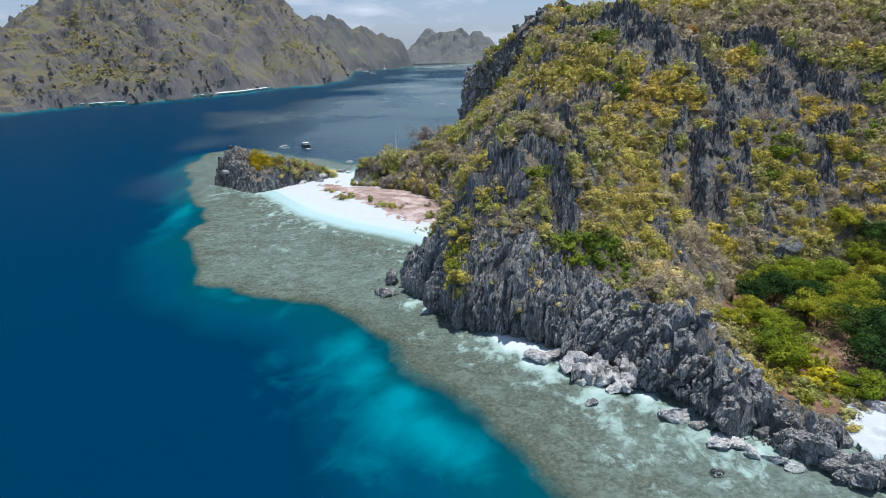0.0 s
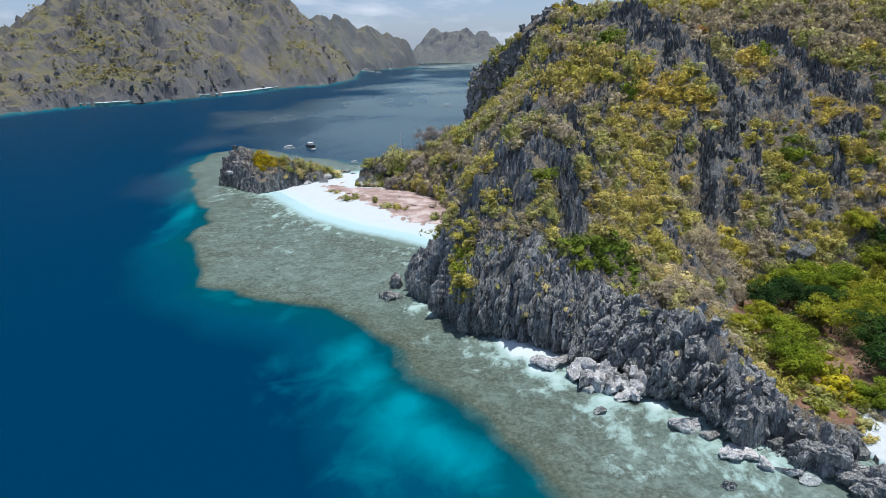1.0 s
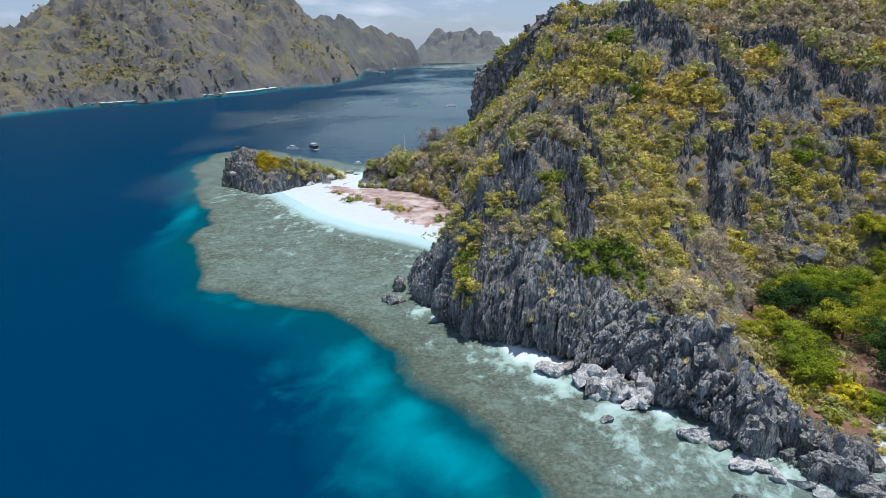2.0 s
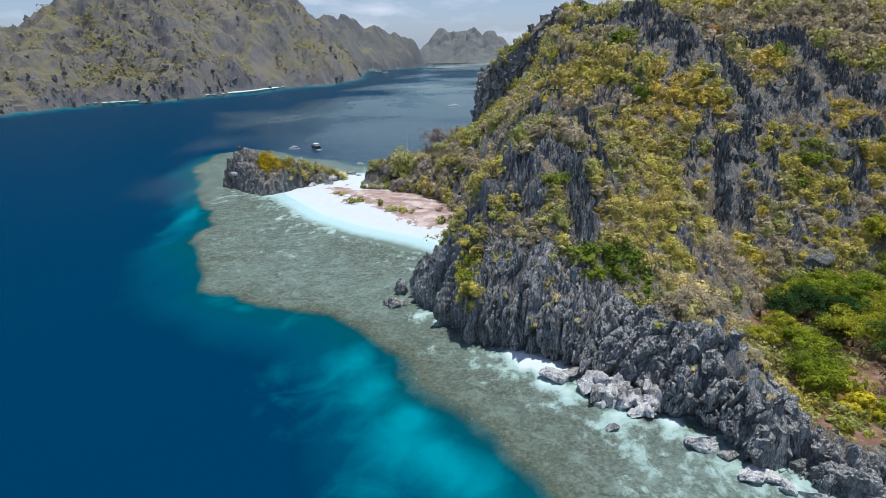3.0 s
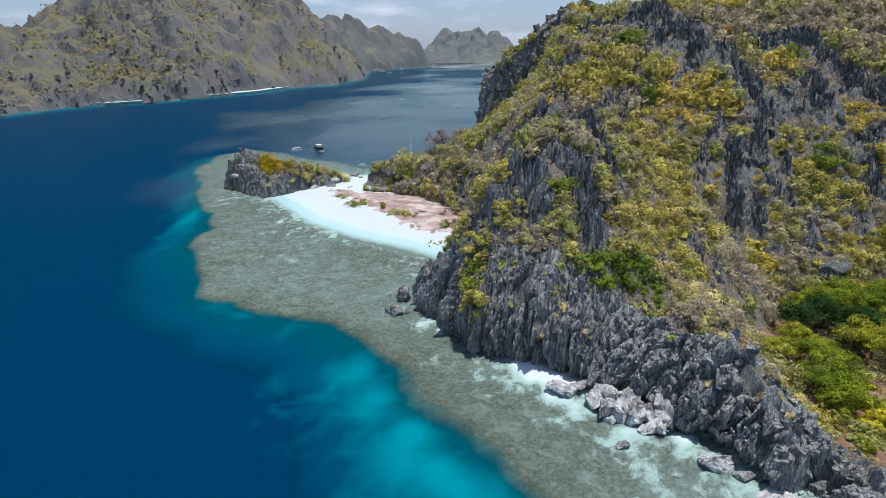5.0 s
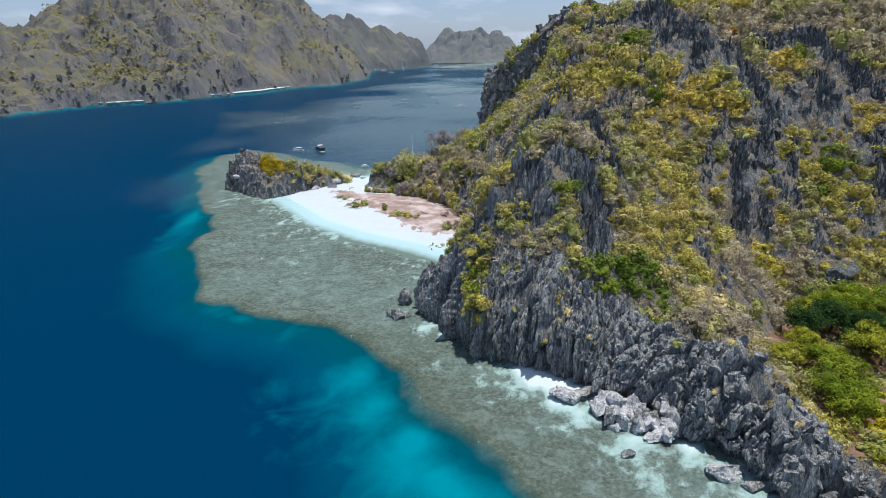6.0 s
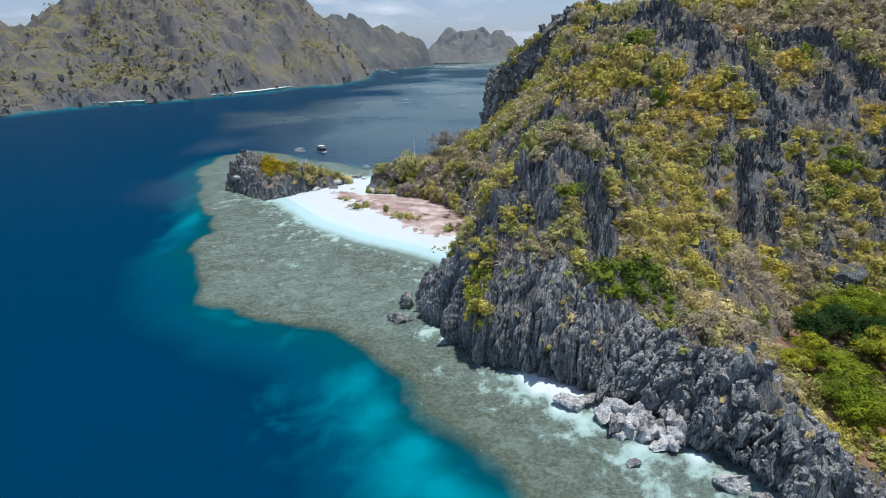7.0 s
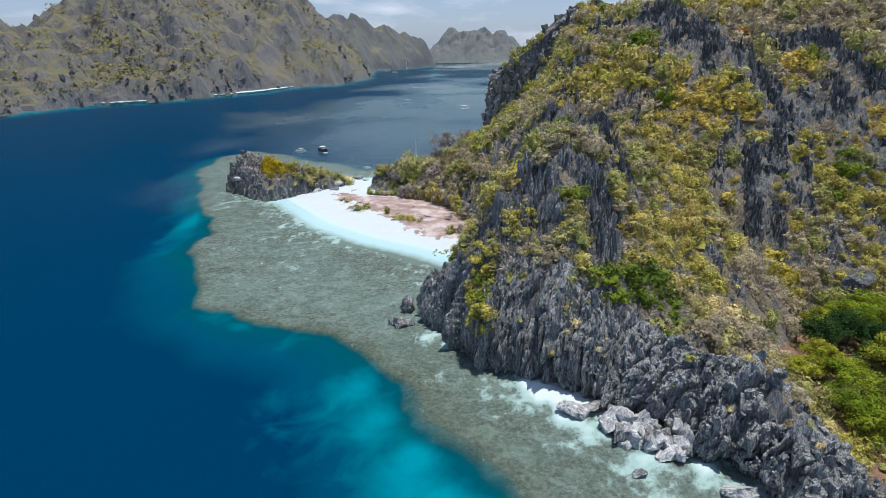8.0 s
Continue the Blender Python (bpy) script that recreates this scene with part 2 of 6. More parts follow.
def seabed_material():
    """Sand and coral under clear water, whose blue is put into the bed's colour by depth."""
    n = Nodes("seabed_under_clear_water")
    z = n.axis(2)
    big, mid, fine = n.noise(0.035, 5, 0.6, 0.6), n.noise(0.16, 6, 0.65, 0.8), n.noise((1.1, 1.1, 1.0), 8, 0.75)
    coral = n.ramp(fine, (0.30, (0.052, 0.061, 0.051)), (0.5, (0.101, 0.117, 0.103)), (0.72, (0.168, 0.188, 0.169)))
    coral = n.mix(n.ramp(big, (0.4, 0.0), (0.65, 0.7)), coral, (0.122, 0.156, 0.143))
    coral = n.mix(n.ramp(n.noise((0.09, 0.06, 1.0), 5, 0.65, 0.6), (0.52, 0.0), (0.70, 0.45)), coral, (0.062, 0.072, 0.058))
    coral = n.mix(n.ramp(mid, (0.5, 0.0), (0.75, 0.45)), coral, (0.20, 0.24, 0.22))
    coral = n.mix(n.ramp(n.noise((0.15, 0.24, 1.0), 6, 0.68, 0.9), (0.48, 0.0), (0.66, 0.65)), coral, (0.19, 0.242, 0.225))
    pebble = n.ramp(n.noise(1.1, 6, 0.72), (0.38, 0.45), (0.62, 1.5))
    coral = n.mix(0.28, coral, n.mix(1.0, coral, pebble, 'MULTIPLY'))
    rim = n.ramp(n.field("reef_edge"), (0.0, 0.0), (1.0, 0.9))
    coral = n.mix(rim, coral, n.mix(n.ramp(fine, (0.35, 0.0), (0.65, 1.0)), (0.032, 0.042, 0.028), (0.10, 0.105, 0.075)))
    sandy = n.mix(n.ramp(fine, (0.35, 0.0), (0.8, 0.35)), (0.33, 0.43, 0.42), (0.16, 0.21, 0.195))
    pale = n.math('ADD', n.math('MULTIPLY', n.noise((0.42, 0.3, 1.0), 7, 0.72, 0.35), 1.0), n.math('ADD', n.remap(z, -1.2, -0.35, -0.16, 0.30), n.remap(n.noise((0.05, 0.03, 1.0), 4, 0.6, 0.5), 0.36, 0.64, -0.10, 0.14)))
    flat = n.mix(n.ramp(pale, (0.555, 0.0), (0.75, 1.0)), coral, sandy)
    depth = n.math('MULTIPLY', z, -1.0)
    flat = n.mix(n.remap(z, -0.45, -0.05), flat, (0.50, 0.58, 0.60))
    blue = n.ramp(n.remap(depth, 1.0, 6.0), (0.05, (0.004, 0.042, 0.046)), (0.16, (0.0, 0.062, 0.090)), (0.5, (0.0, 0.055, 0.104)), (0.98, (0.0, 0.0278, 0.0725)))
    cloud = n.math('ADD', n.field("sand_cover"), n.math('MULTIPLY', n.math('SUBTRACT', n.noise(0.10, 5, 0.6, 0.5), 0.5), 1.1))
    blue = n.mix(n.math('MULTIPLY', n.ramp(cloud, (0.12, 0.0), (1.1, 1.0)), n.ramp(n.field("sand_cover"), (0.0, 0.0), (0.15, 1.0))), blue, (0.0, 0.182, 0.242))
    c = n.mix(n.ramp(n.math('ADD', n.field("reef_cover"), n.math('MULTIPLY', n.math('SUBTRACT', mid, 0.5), 0.35)), (0.15, 0.0), (0.85, 1.0)), blue, flat)
    return n.finish(c, 0.95, fine, 0.4, 0.2, 0.0)


SEABED = seabed_material()


def water_material():
    n = Nodes("sea_water")
    fres = n.add("ShaderNodeFresnel", IOR=1.16)
    ripple = n.math('ADD', n.noise((0.5, 0.9, 1), 4, 0.6), n.math('MULTIPLY', n.noise((0.07, 0.16, 1), 3), 1.6))
    b = n.add("ShaderNodeBump", Strength=0.12, Distance=0.5)
    n.link(ripple, b.inputs["Height"])
    gl = n.add("ShaderNodeBsdfGlossy")
    # Index of refraction raised by noise and place to paint a sheen.
    sheen = n.math('ADD', n.noise((0.0045, 0.0042, 1.0), 4, 0.5, 0.4), n.math('SUBTRACT', n.remap(n.axis(0), -310, -90, -0.21, 0.19), n.math('ADD', n.remap(n.axis(1), 520, 1100, 0.0, 0.21), n.remap(n.axis(1), 190, 340, 0.3, 0.0))))
    n.link(n.ramp(sheen, (0.40, 0.15), (0.62, 0.30)), gl.inputs["Roughness"])
    n.link(n.remap(sheen, 0.42, 0.78, 1.014, 1.30), fres.inputs["IOR"])
    # Reflection is tinted greenish to alter the colour of the mirrored sky.
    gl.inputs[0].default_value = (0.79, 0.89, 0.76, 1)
    n.link(b.outputs[0], gl.inputs["Normal"])
    n.link(b.outputs[0], fres.inputs["Normal"])
    tr = n.add("ShaderNodeBsdfTransparent")
    tr.inputs[0].default_value = (0.93, 0.98, 0.98, 1)
    m = n.add("ShaderNodeMixShader")
    n.link(fres.outputs[0], m.inputs[0])
    n.link(tr.outputs[0], m.inputs[1])
    n.link(gl.outputs[0], m.inputs[2])
    n.link(m.outputs[0], n.out.inputs[0])
    return n.mat


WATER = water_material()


def plain(name, color, rough=0.5, metal=0.0, spec=0.4):
    n = Nodes(name)
    g = n.noise(2.5, 5)
    c = n.mix(n.ramp(g, (0.35, 0.0), (0.75, 0.35)), color, tuple(v * 0.6 for v in color))
    return n.finish(c, rough, spec=spec, metal=metal)


# ---- shapes ----
def hash01(ix, iy, seed):
    h = (ix.astype(np.int64) * 374761393 + iy.astype(np.int64) * 668265263 + seed * 2147483647) & 0xFFFFFFFF
    h = ((h ^ (h >> 13)) * 1274126177) & 0xFFFFFFFF
    h = ((h ^ (h >> 16)) * 2246822519) & 0xFFFFFFFF
    return ((h ^ (h >> 13)) & 0xFFFFFF) / float(0xFFFFFF)


def vnoise(x, y, size, seed=0):
    x, y = x / size, y / size
    ix, iy = np.floor(x), np.floor(y)
    fx, fy = x - ix, y - iy
    fx, fy = fx * fx * (3 - 2 * fx), fy * fy * (3 - 2 * fy)
    a, b = hash01(ix, iy, seed), hash01(ix + 1, iy, seed)
    c, d = hash01(ix, iy + 1, seed), hash01(ix + 1, iy + 1, seed)
    return 2 * ((a * (1 - fx) + b * fx) * (1 - fy) + (c * (1 - fx) + d * fx) * fy) - 1


def fbm(x, y, size, octaves=4, seed=0, gain=0.5):
    total, amp = 0.0, 1.0
    for k in range(octaves):
        total = total + amp * vnoise(x + 17.3 * k, y - 9.1 * k, size / 2 ** k, seed + k)
        amp *= gain
    return total


def spikes(x, y, size, seed=0):
    """Pointed cones on a jittered lattice, 0 to 1."""
    x, y = x / size, y / size
    ix, iy = np.floor(x), np.floor(y)
    best = np.zeros_like(x)
    for dx in (-1, 0, 1):
        for dy in (-1, 0, 1):
            cx, cy = ix + dx, iy + dy
            px, py = cx + hash01(cx, cy, seed), cy + hash01(cx, cy, seed + 1)
            top = 0.35 + 0.65 * hash01(cx, cy, seed + 2)
            best = np.maximum(best, top * (1 - np.hypot(x - px, y - py) / 0.85))
    return np.clip(best, 0, 1)


def blocks(x, y, size, seed=0):
    """A random level for each cell of a jittered lattice, 0 to 1: broken, blocky stone."""
    x, y = x / size, y / size
    ix, iy = np.floor(x), np.floor(y)
    near, level = np.full(x.shape, 9.0), np.zeros_like(x)
    for dx in (-1, 0, 1):
        for dy in (-1, 0, 1):
            cx, cy = ix + dx, iy + dy
            d = np.hypot(x - cx - hash01(cx, cy, seed), y - cy - hash01(cx, cy, seed + 1))
            level = np.where(d < near, hash01(cx, cy, seed + 2), level)
            near = np.minimum(near, d)
    return level


def inside(X, Y, ring):
    """Signed distance to a closed outline, positive inside."""
    d2, sign = np.full(X.shape, 1e12), np.zeros(X.shape, bool)
    for (ax, ay), (bx, by) in zip(ring, ring[1:] + ring[:1]):
        ex, ey = bx - ax, by - ay
        t = np.clip(((X - ax) * ex + (Y - ay) * ey) / (ex * ex + ey * ey), 0, 1)
        d2 = np.minimum(d2, (X - ax - t * ex) ** 2 + (Y - ay - t * ey) ** 2)
        cross = ((ay > Y) != (by > Y)) & (X < ex * (Y - ay) / (by - ay + 1e-9) + ax)
        sign ^= cross
    return np.where(sign, 1, -1) * np.sqrt(d2)


def ridge(X, Y, line, slope, power=1.0):
    """The height of a crest line that falls away on both sides."""
    best = np.full(X.shape, -1e3)
    for (ax, ay, az), (bx, by, bz) in zip(line, line[1:]):
        ex, ey = bx - ax, by - ay
        t = np.clip(((X - ax) * ex + (Y - ay) * ey) / (ex * ex + ey * ey), 0, 1)
        d = np.hypot(X - ax - t * ex, Y - ay - t * ey)
        best = np.maximum(best, az + t * (bz - az) - slope * d ** power)
    return best


def mesh_of(name, verts, faces, material=None, smooth=False):
    """A mesh from arrays: faces is an (n, 3) or (n, 4) array of indices."""
    me = bpy.data.meshes.new(name)
    verts, faces = np.asarray(verts, np.float32), np.asarray(faces, np.int32)
    n, k = faces.shape
    me.vertices.add(len(verts))
    me.vertices.foreach_set("co", verts.ravel())
    me.loops.add(n * k)
    me.loops.foreach_set("vertex_index", faces.ravel())
    me.polygons.add(n)
    me.polygons.foreach_set("loop_start", np.arange(0, n * k, k, dtype=np.int32))
    me.polygons.foreach_set("use_smooth", np.full(n, smooth))
    me.update(calc_edges=True)
    if material:
        me.materials.append(material)
    return me


def thing(name, me, label, category, group="", kind=""):
    return tagged(new(name, me), label, category, group, kind)


def part(name, bm, material, parent, label=""):
    me = bm
    if isinstance(bm, bmesh.types.BMesh):
        me = bpy.data.meshes.new(name)
        bm.to_mesh(me)
        bm.free()
        me.materials.append(material)
    ob = new(name, me)
    ob.parent = parent
    return tagged(ob, label)


def grid_faces(rows, cols):
    i = np.arange(rows * cols).reshape(rows, cols)
    return np.stack([i[:-1, :-1], i[:-1, 1:], i[1:, 1:], i[1:, :-1]], -1).reshape(-1, 4)


def sub_mesh(name, V, F, mask, material, smooth=False):
    f = F[mask]
    used, inv = np.unique(f, return_inverse=True)
    return mesh_of(name, V[used], inv.reshape(f.shape), material, smooth)


# ---- the island: outlines and crests ----
COAST = [(67, 88), (60, 86.5), (50, 90.5), (43, 100), (34, 108.5), (30.5, 116), (21, 122.5), (12, 128), (3, 132), (-6.5, 138.5), (-11, 145.5), (-15.5, 155.5), (-21.5, 165.5),
         (-17, 179), (-8, 192), (-3, 205), (-6, 230), (-16, 262), (-24, 285), (-24, 328), (-6, 342), (-6, 364), (5, 395), (60, 440),
         (330, 440), (330, 60), (120, 60), (92, 70), (70, 85)]
MOUND = [(-64, 303), (-46, 289), (-28, 279), (-14, 258), (2, 262), (2, 350), (-20, 340), (-42, 334), (-60, 324)]
ISLET = [(-134, 299), (-127, 296), (-115, 284), (-106, 278), (-97, 284), (-84, 296), (-73, 306), (-78, 312), (-96, 318), (-118, 320), (-134, 314)]
BEACH = [(-110, 281), (-100, 276), (-72, 240), (-49, 222), (-29, 211), (-17, 202), (-2, 196), (4, 235), (-6, 262), (-24, 284), (-44, 294),
         (-58, 306), (-58, 330), (-70, 327), (-82, 328), (-92, 318)]
CLEARING = [(-78, 289), (-60, 283), (-46, 287), (-24, 288), (-2, 264), (0, 232), (-13, 220), (-25, 228), (-40, 241), (-53, 256), (-68, 272)]
COVE = [(66, 90), (70, 84), (80, 78), (98, 70), (98, 92), (84, 101), (75, 103), (69, 97)]
REEF = [(28, 60), (15, 79), (9, 90), (-4, 106), (-14.5, 118), (-24, 134), (-43, 151), (-66, 160), (-87, 166), (-97, 190), (-111, 211), (-111, 236),
        (-139, 275), (-174, 353), (-181, 396), (-164, 412), (-130, 392), (-99, 368), (-75, 352), (-20, 372), (20, 420), (330, 460), (330, 30), (60, 40)]

KNOB = [(8, 170, 50), (19, 172, 52), (33, 176, 45)]
KNOB_SPUR = [(12, 165, 43), (2, 158, 31), (-12, 160, 11.5), (-22, 163, 3)]
CLIFF_TOP = [(14, 140, 19), (30, 122, 16.5), (42, 109, 17), (50, 104, 9), (56, 98, 6), (63, 92, 5)]
SHOULDER = [(30, 122, 16), (46, 128, 15)]
MAIN = [(64, 287, 78), (80, 285, 84), (112, 300, 98), (180, 305, 108), (300, 300, 104)]
SKYLINE = [(82, 310, 98), (46, 334, 89), (30, 345, 78), (17, 358, 54), (4, 358, 42), (-5, 352, 34)]
SPUR = [(-24, 316, 12), (-9, 280, 21), (16, 288, 40), (42, 296, 60), (64, 287, 77)]
SIDE = [(44, 190, 27), (54, 218, 41), (60, 250, 54)]


def land_height(X, Y, bare_form=False):
    """Height of the main island above the sea, before the pinnacles; bare_form leaves out the broken rock of its edge."""
    d = inside(X, Y, COAST)
    flute = 1.5 * np.abs(fbm(X, Y, 10, 2, 7)) + 1.2 * np.abs(fbm(X, Y, 4.2, 3, 5)) + 0.5 * np.abs(fbm(X, Y, 1.4, 2, 9))
    dd = d - 1.8 * flute + 2.2 + 2.2 * (blocks(X, Y, 3.4, 15) - 0.5) + 1.1 * (blocks(X, Y, 1.5, 17) - 0.5)
    dd = d + 0.6 if bare_form else dd - np.where((Y < 196) & (X < 68), np.where(X < 2, 5.2, 3.8) * np.exp(-(d / 7.0) ** 2), 0)
    main = ridge(X, Y, MAIN, 0.0465, 1.55)
    h = np.maximum.reduce([ridge(X, Y, KNOB, 0.95), ridge(X, Y, KNOB_SPUR, 1.05), ridge(X, Y, CLIFF_TOP, 0.85), ridge(X, Y, SHOULDER, 0.8),
                           main, ridge(X, Y, SKYLINE, 0.85), ridge(X, Y, SPUR, 0.75), ridge(X, Y, SIDE, 0.7)])
    h = h + (2.2 * fbm(X, Y, 22, 4, 21) + 0.8) * np.clip((h - 2) / 12, 0, 1)
    floor_h = 1.9 + 0.5 * fbm(X, Y, 14, 3, 31)
    point = np.interp(X, (-26, -20, -16, -12, -9.5, -5, -3, 0), (1.5, 6.0, 10.0, 15.5, 20.5, 25, 30, 60))
    h = np.where(Y < 200, np.minimum(h, point - 2.5 * np.clip((Y - 162) / 8, 0, 1)), h)
    saddle = np.interp(X, (-10, 0, 7.5, 16, 26, 34), (22, 30, 35, 42, 54, 80))
    h = np.where((Y > 245) & (Y < 336), np.minimum(h, saddle), h)
    h = np.maximum(h, floor_h)
    cap = np.where(Y < 190, np.interp(X, (-25, -8, 16, 23, 31, 36, 46, 55), (2.0, 13, 13, 7, 6, 9, 8, 4)), np.where((Y > 202) & (Y < 338), 3, 40))
    cap = cap * (1 + 0.30 * fbm(X, Y, 8, 3, 19))
    rim = np.where(h > 3.2, cap * (1 - np.exp(-np.maximum(dd, 0) / 1.6)) + np.where(Y > 338, 1.9, np.where(Y > 202, 1.6, 1.0)) * np.maximum(dd, 0), 0.16 * np.maximum(d, 0))
    return np.where(dd > 0, np.minimum(h, rim), -60.0), d


def islet_height(X, Y):
    d = inside(X, Y, ISLET) - 1.6 * np.abs(fbm(X, Y, 3.6, 3, 41)) + 0.9
    top = np.maximum(ridge(X, Y, [(-128, 303, 19), (-120, 301, 16)], 0.7), ridge(X, Y, [(-112, 294, 13.5), (-100, 292, 12), (-84, 302, 6.5), (-76, 307, 2)], 0.55))
    return np.where(d > 0, np.minimum(top, 9 * (1 - np.exp(-np.maximum(d, 0) / 1.1)) + 0.8 * np.maximum(d, 0)), -60.0)


def mound_height(X, Y):
    d = inside(X, Y, MOUND)
    top = ridge(X, Y, [(-60, 306, 4.5), (-45, 310, 5.5), (-28, 322, 12), (-10, 300, 20), (6, 305, 30)], 0.55)
    return np.where(d > 0, np.minimum(top + 0.8 * fbm(X, Y, 7, 3, 51), 0.3 + 1.1 * np.maximum(d, 0)), -60.0)


# bare limestone ribs and crags: from, to, half width, blade height
UPPER_CRAGS = [(57, 268, 69, 240, 6.0, 6.0), (60, 243, 71, 235, 4.5, 5.0), (40, 283, 46, 276, 4.0, 4.0), (28, 257, 32, 253, 3.0, 4.0), (40, 223, 51, 220, 2.8, 5.0), (43, 216, 41, 209, 2.2, 3.5),
               (26, 169, 29, 158, 3.0, 5.0), (78, 231, 82, 217, 4.2, 5.5), (64, 224, 68, 228, 2.6, 3.5), (88, 236, 104, 232, 3.0, 4.5), (104, 231, 114, 217, 4.2, 5.5)]
SLOPE_CRAGS = [(114, 216, 124, 211, 4.2, 5.0), (102, 216, 102, 208, 4.2, 5.0), (82, 215, 86, 210, 4.2, 4.5), (93, 215, 94, 210, 2.6, 3.5), (84, 208, 80, 197, 3.4, 5.0), (73, 198, 69, 178, 3.2, 6.0),
               (76, 184, 75, 178, 2.6, 4.5), (90, 201, 87, 193, 2.0, 4.0), (82, 189, 85, 186, 3.0, 3.5), (64, 197, 62, 190, 2.3, 3.5), (71, 206, 67, 202, 2.4, 3.5), (110, 197, 120, 202, 2.6, 4.0),
               (109, 193, 109, 187, 2.8, 4.0), (101, 184, 103, 180, 2.2, 3.5)]
HEADLAND_CRAGS = [(20, 159, 22, 155, 2.6, 4.0), (22, 155, 23, 143, 3.4, 5.0), (6, 164, 9, 158, 3.4, 5.0), (15, 161, 19, 157, 2.8, 4.0), (0, 158, 4, 154, 2.4, 3.5), (11, 155, 13, 150, 2.2, 3.5),
                  (-4, 156, -4, 151, 2.0, 3.5), (-11, 158, -8.5, 154, 1.5, 4.5), (50, 160, 52, 154, 1.9, 3.2), (55, 153, 56, 148, 2.0, 3.0), (40, 147, 41, 144, 1.7, 2.5), (89, 179, 87, 172, 1.9, 3.2), (16, 238, 18, 236, 2.2, 3.5), (31, 221, 34, 219, 2.5, 3.0)]
SKYLINE_CRAGS = [(12, 355, 22, 349, 6, 2.6), (-4, 354, 4, 358, 6, 2.6), (26, 346, 34, 343, 5, 2.6),
                 (-6, 338, -3, 332, 7, 4.0), (-8, 273, -6, 266, 2.2, 4.0)]
CRAGS = UPPER_CRAGS + SLOPE_CRAGS + HEADLAND_CRAGS + SKYLINE_CRAGS


def crag_distance(X, Y, crag):
    """Distance from a crag's spine, in half widths."""
    ax, ay, bx, by, w, _ = crag
    ex, ey = bx - ax, by - ay
    t = np.clip(((X - ax) * ex + (Y - ay) * ey) / (ex * ex + ey * ey), 0, 1)
    return np.hypot(X - ax - t * ex, Y - ay - t * ey) / w


def rockiness(X, Y):
    """How bare the ground is, 0 to 1: sea cliffs, outcrops and scattered crags."""
    d = inside(X, Y, COAST)
    r = 0.50 * fbm(X, Y, 13, 4, 61) + 0.04
    for crag in CRAGS:
        r = r + 1.1 * np.exp(-0.8 * crag_distance(X, Y, crag) ** 2)
    strip = np.where(Y > 172, 9, np.where(X > 20, 17, 18.5))
    r = np.maximum(r, 1.25 - np.abs(d) / strip)
    r = np.where((X > 50) & (Y < 172) & (d > 12), r - 1.3, r)
    r = np.maximum(r, 1.3 * (inside(X, Y, ISLET) > -2))
    return np.clip(r, 0, 1)


# ---- ground, seabed and water ----
def steps(*spans):
    """Grid lines: (from, to, step) spans joined end to end."""
    out = []
    for a, b, s in spans:
        out.append(np.linspace(a, b, max(1, round((b - a) / s)), endpoint=False))
    return np.concatenate(out + [np.array([spans[-1][1]])])


FAR_COAST = [(-640, 300), (-585, 470), (-545, 600), (-528, 652), (-497, 734), (-437, 771), (-398, 831), (-352, 901), (-322, 1005), (-272, 1040), (-250, 1209),
             (-285, 1430), (-292, 1510), (-225, 1610), (-158, 1727), (-200, 1900), (-500, 2000), (-1300, 2000), (-1300, 300)]

# sandy shoals outside the reef's edge: place, half axes, how far they rise
SHOALS = [(-131, 255, 7, 20, 1.0), (-149, 284, 6, 22, 0.4), (-176, 345, 6, 28, 0.2), (-125, 222, 9, 16, 0.3), (-68, 158, 5, 5, 0.8), (-78, 164, 5, 5, 0.5), (-52, 148, 6, 4, 0.35),
          (-30, 130, 4.5, 5.5, 0.85), (-25, 118, 4.5, 6, 1.0), (-34, 125, 8, 7, 0.42), (-18, 103, 6, 7, 0.75), (-15, 108, 4, 4, 0.95), (-7, 93, 5, 7, 0.75), (-20, 92, 7, 8, 0.35),
          (-48, 126, 8, 7, 0.18), (-1, 89, 5, 6, 0.85), (-10, 98, 5, 5, 0.75), (-38, 118, 16, 16, 0.16), (-22, 98, 12, 16, 0.14)]


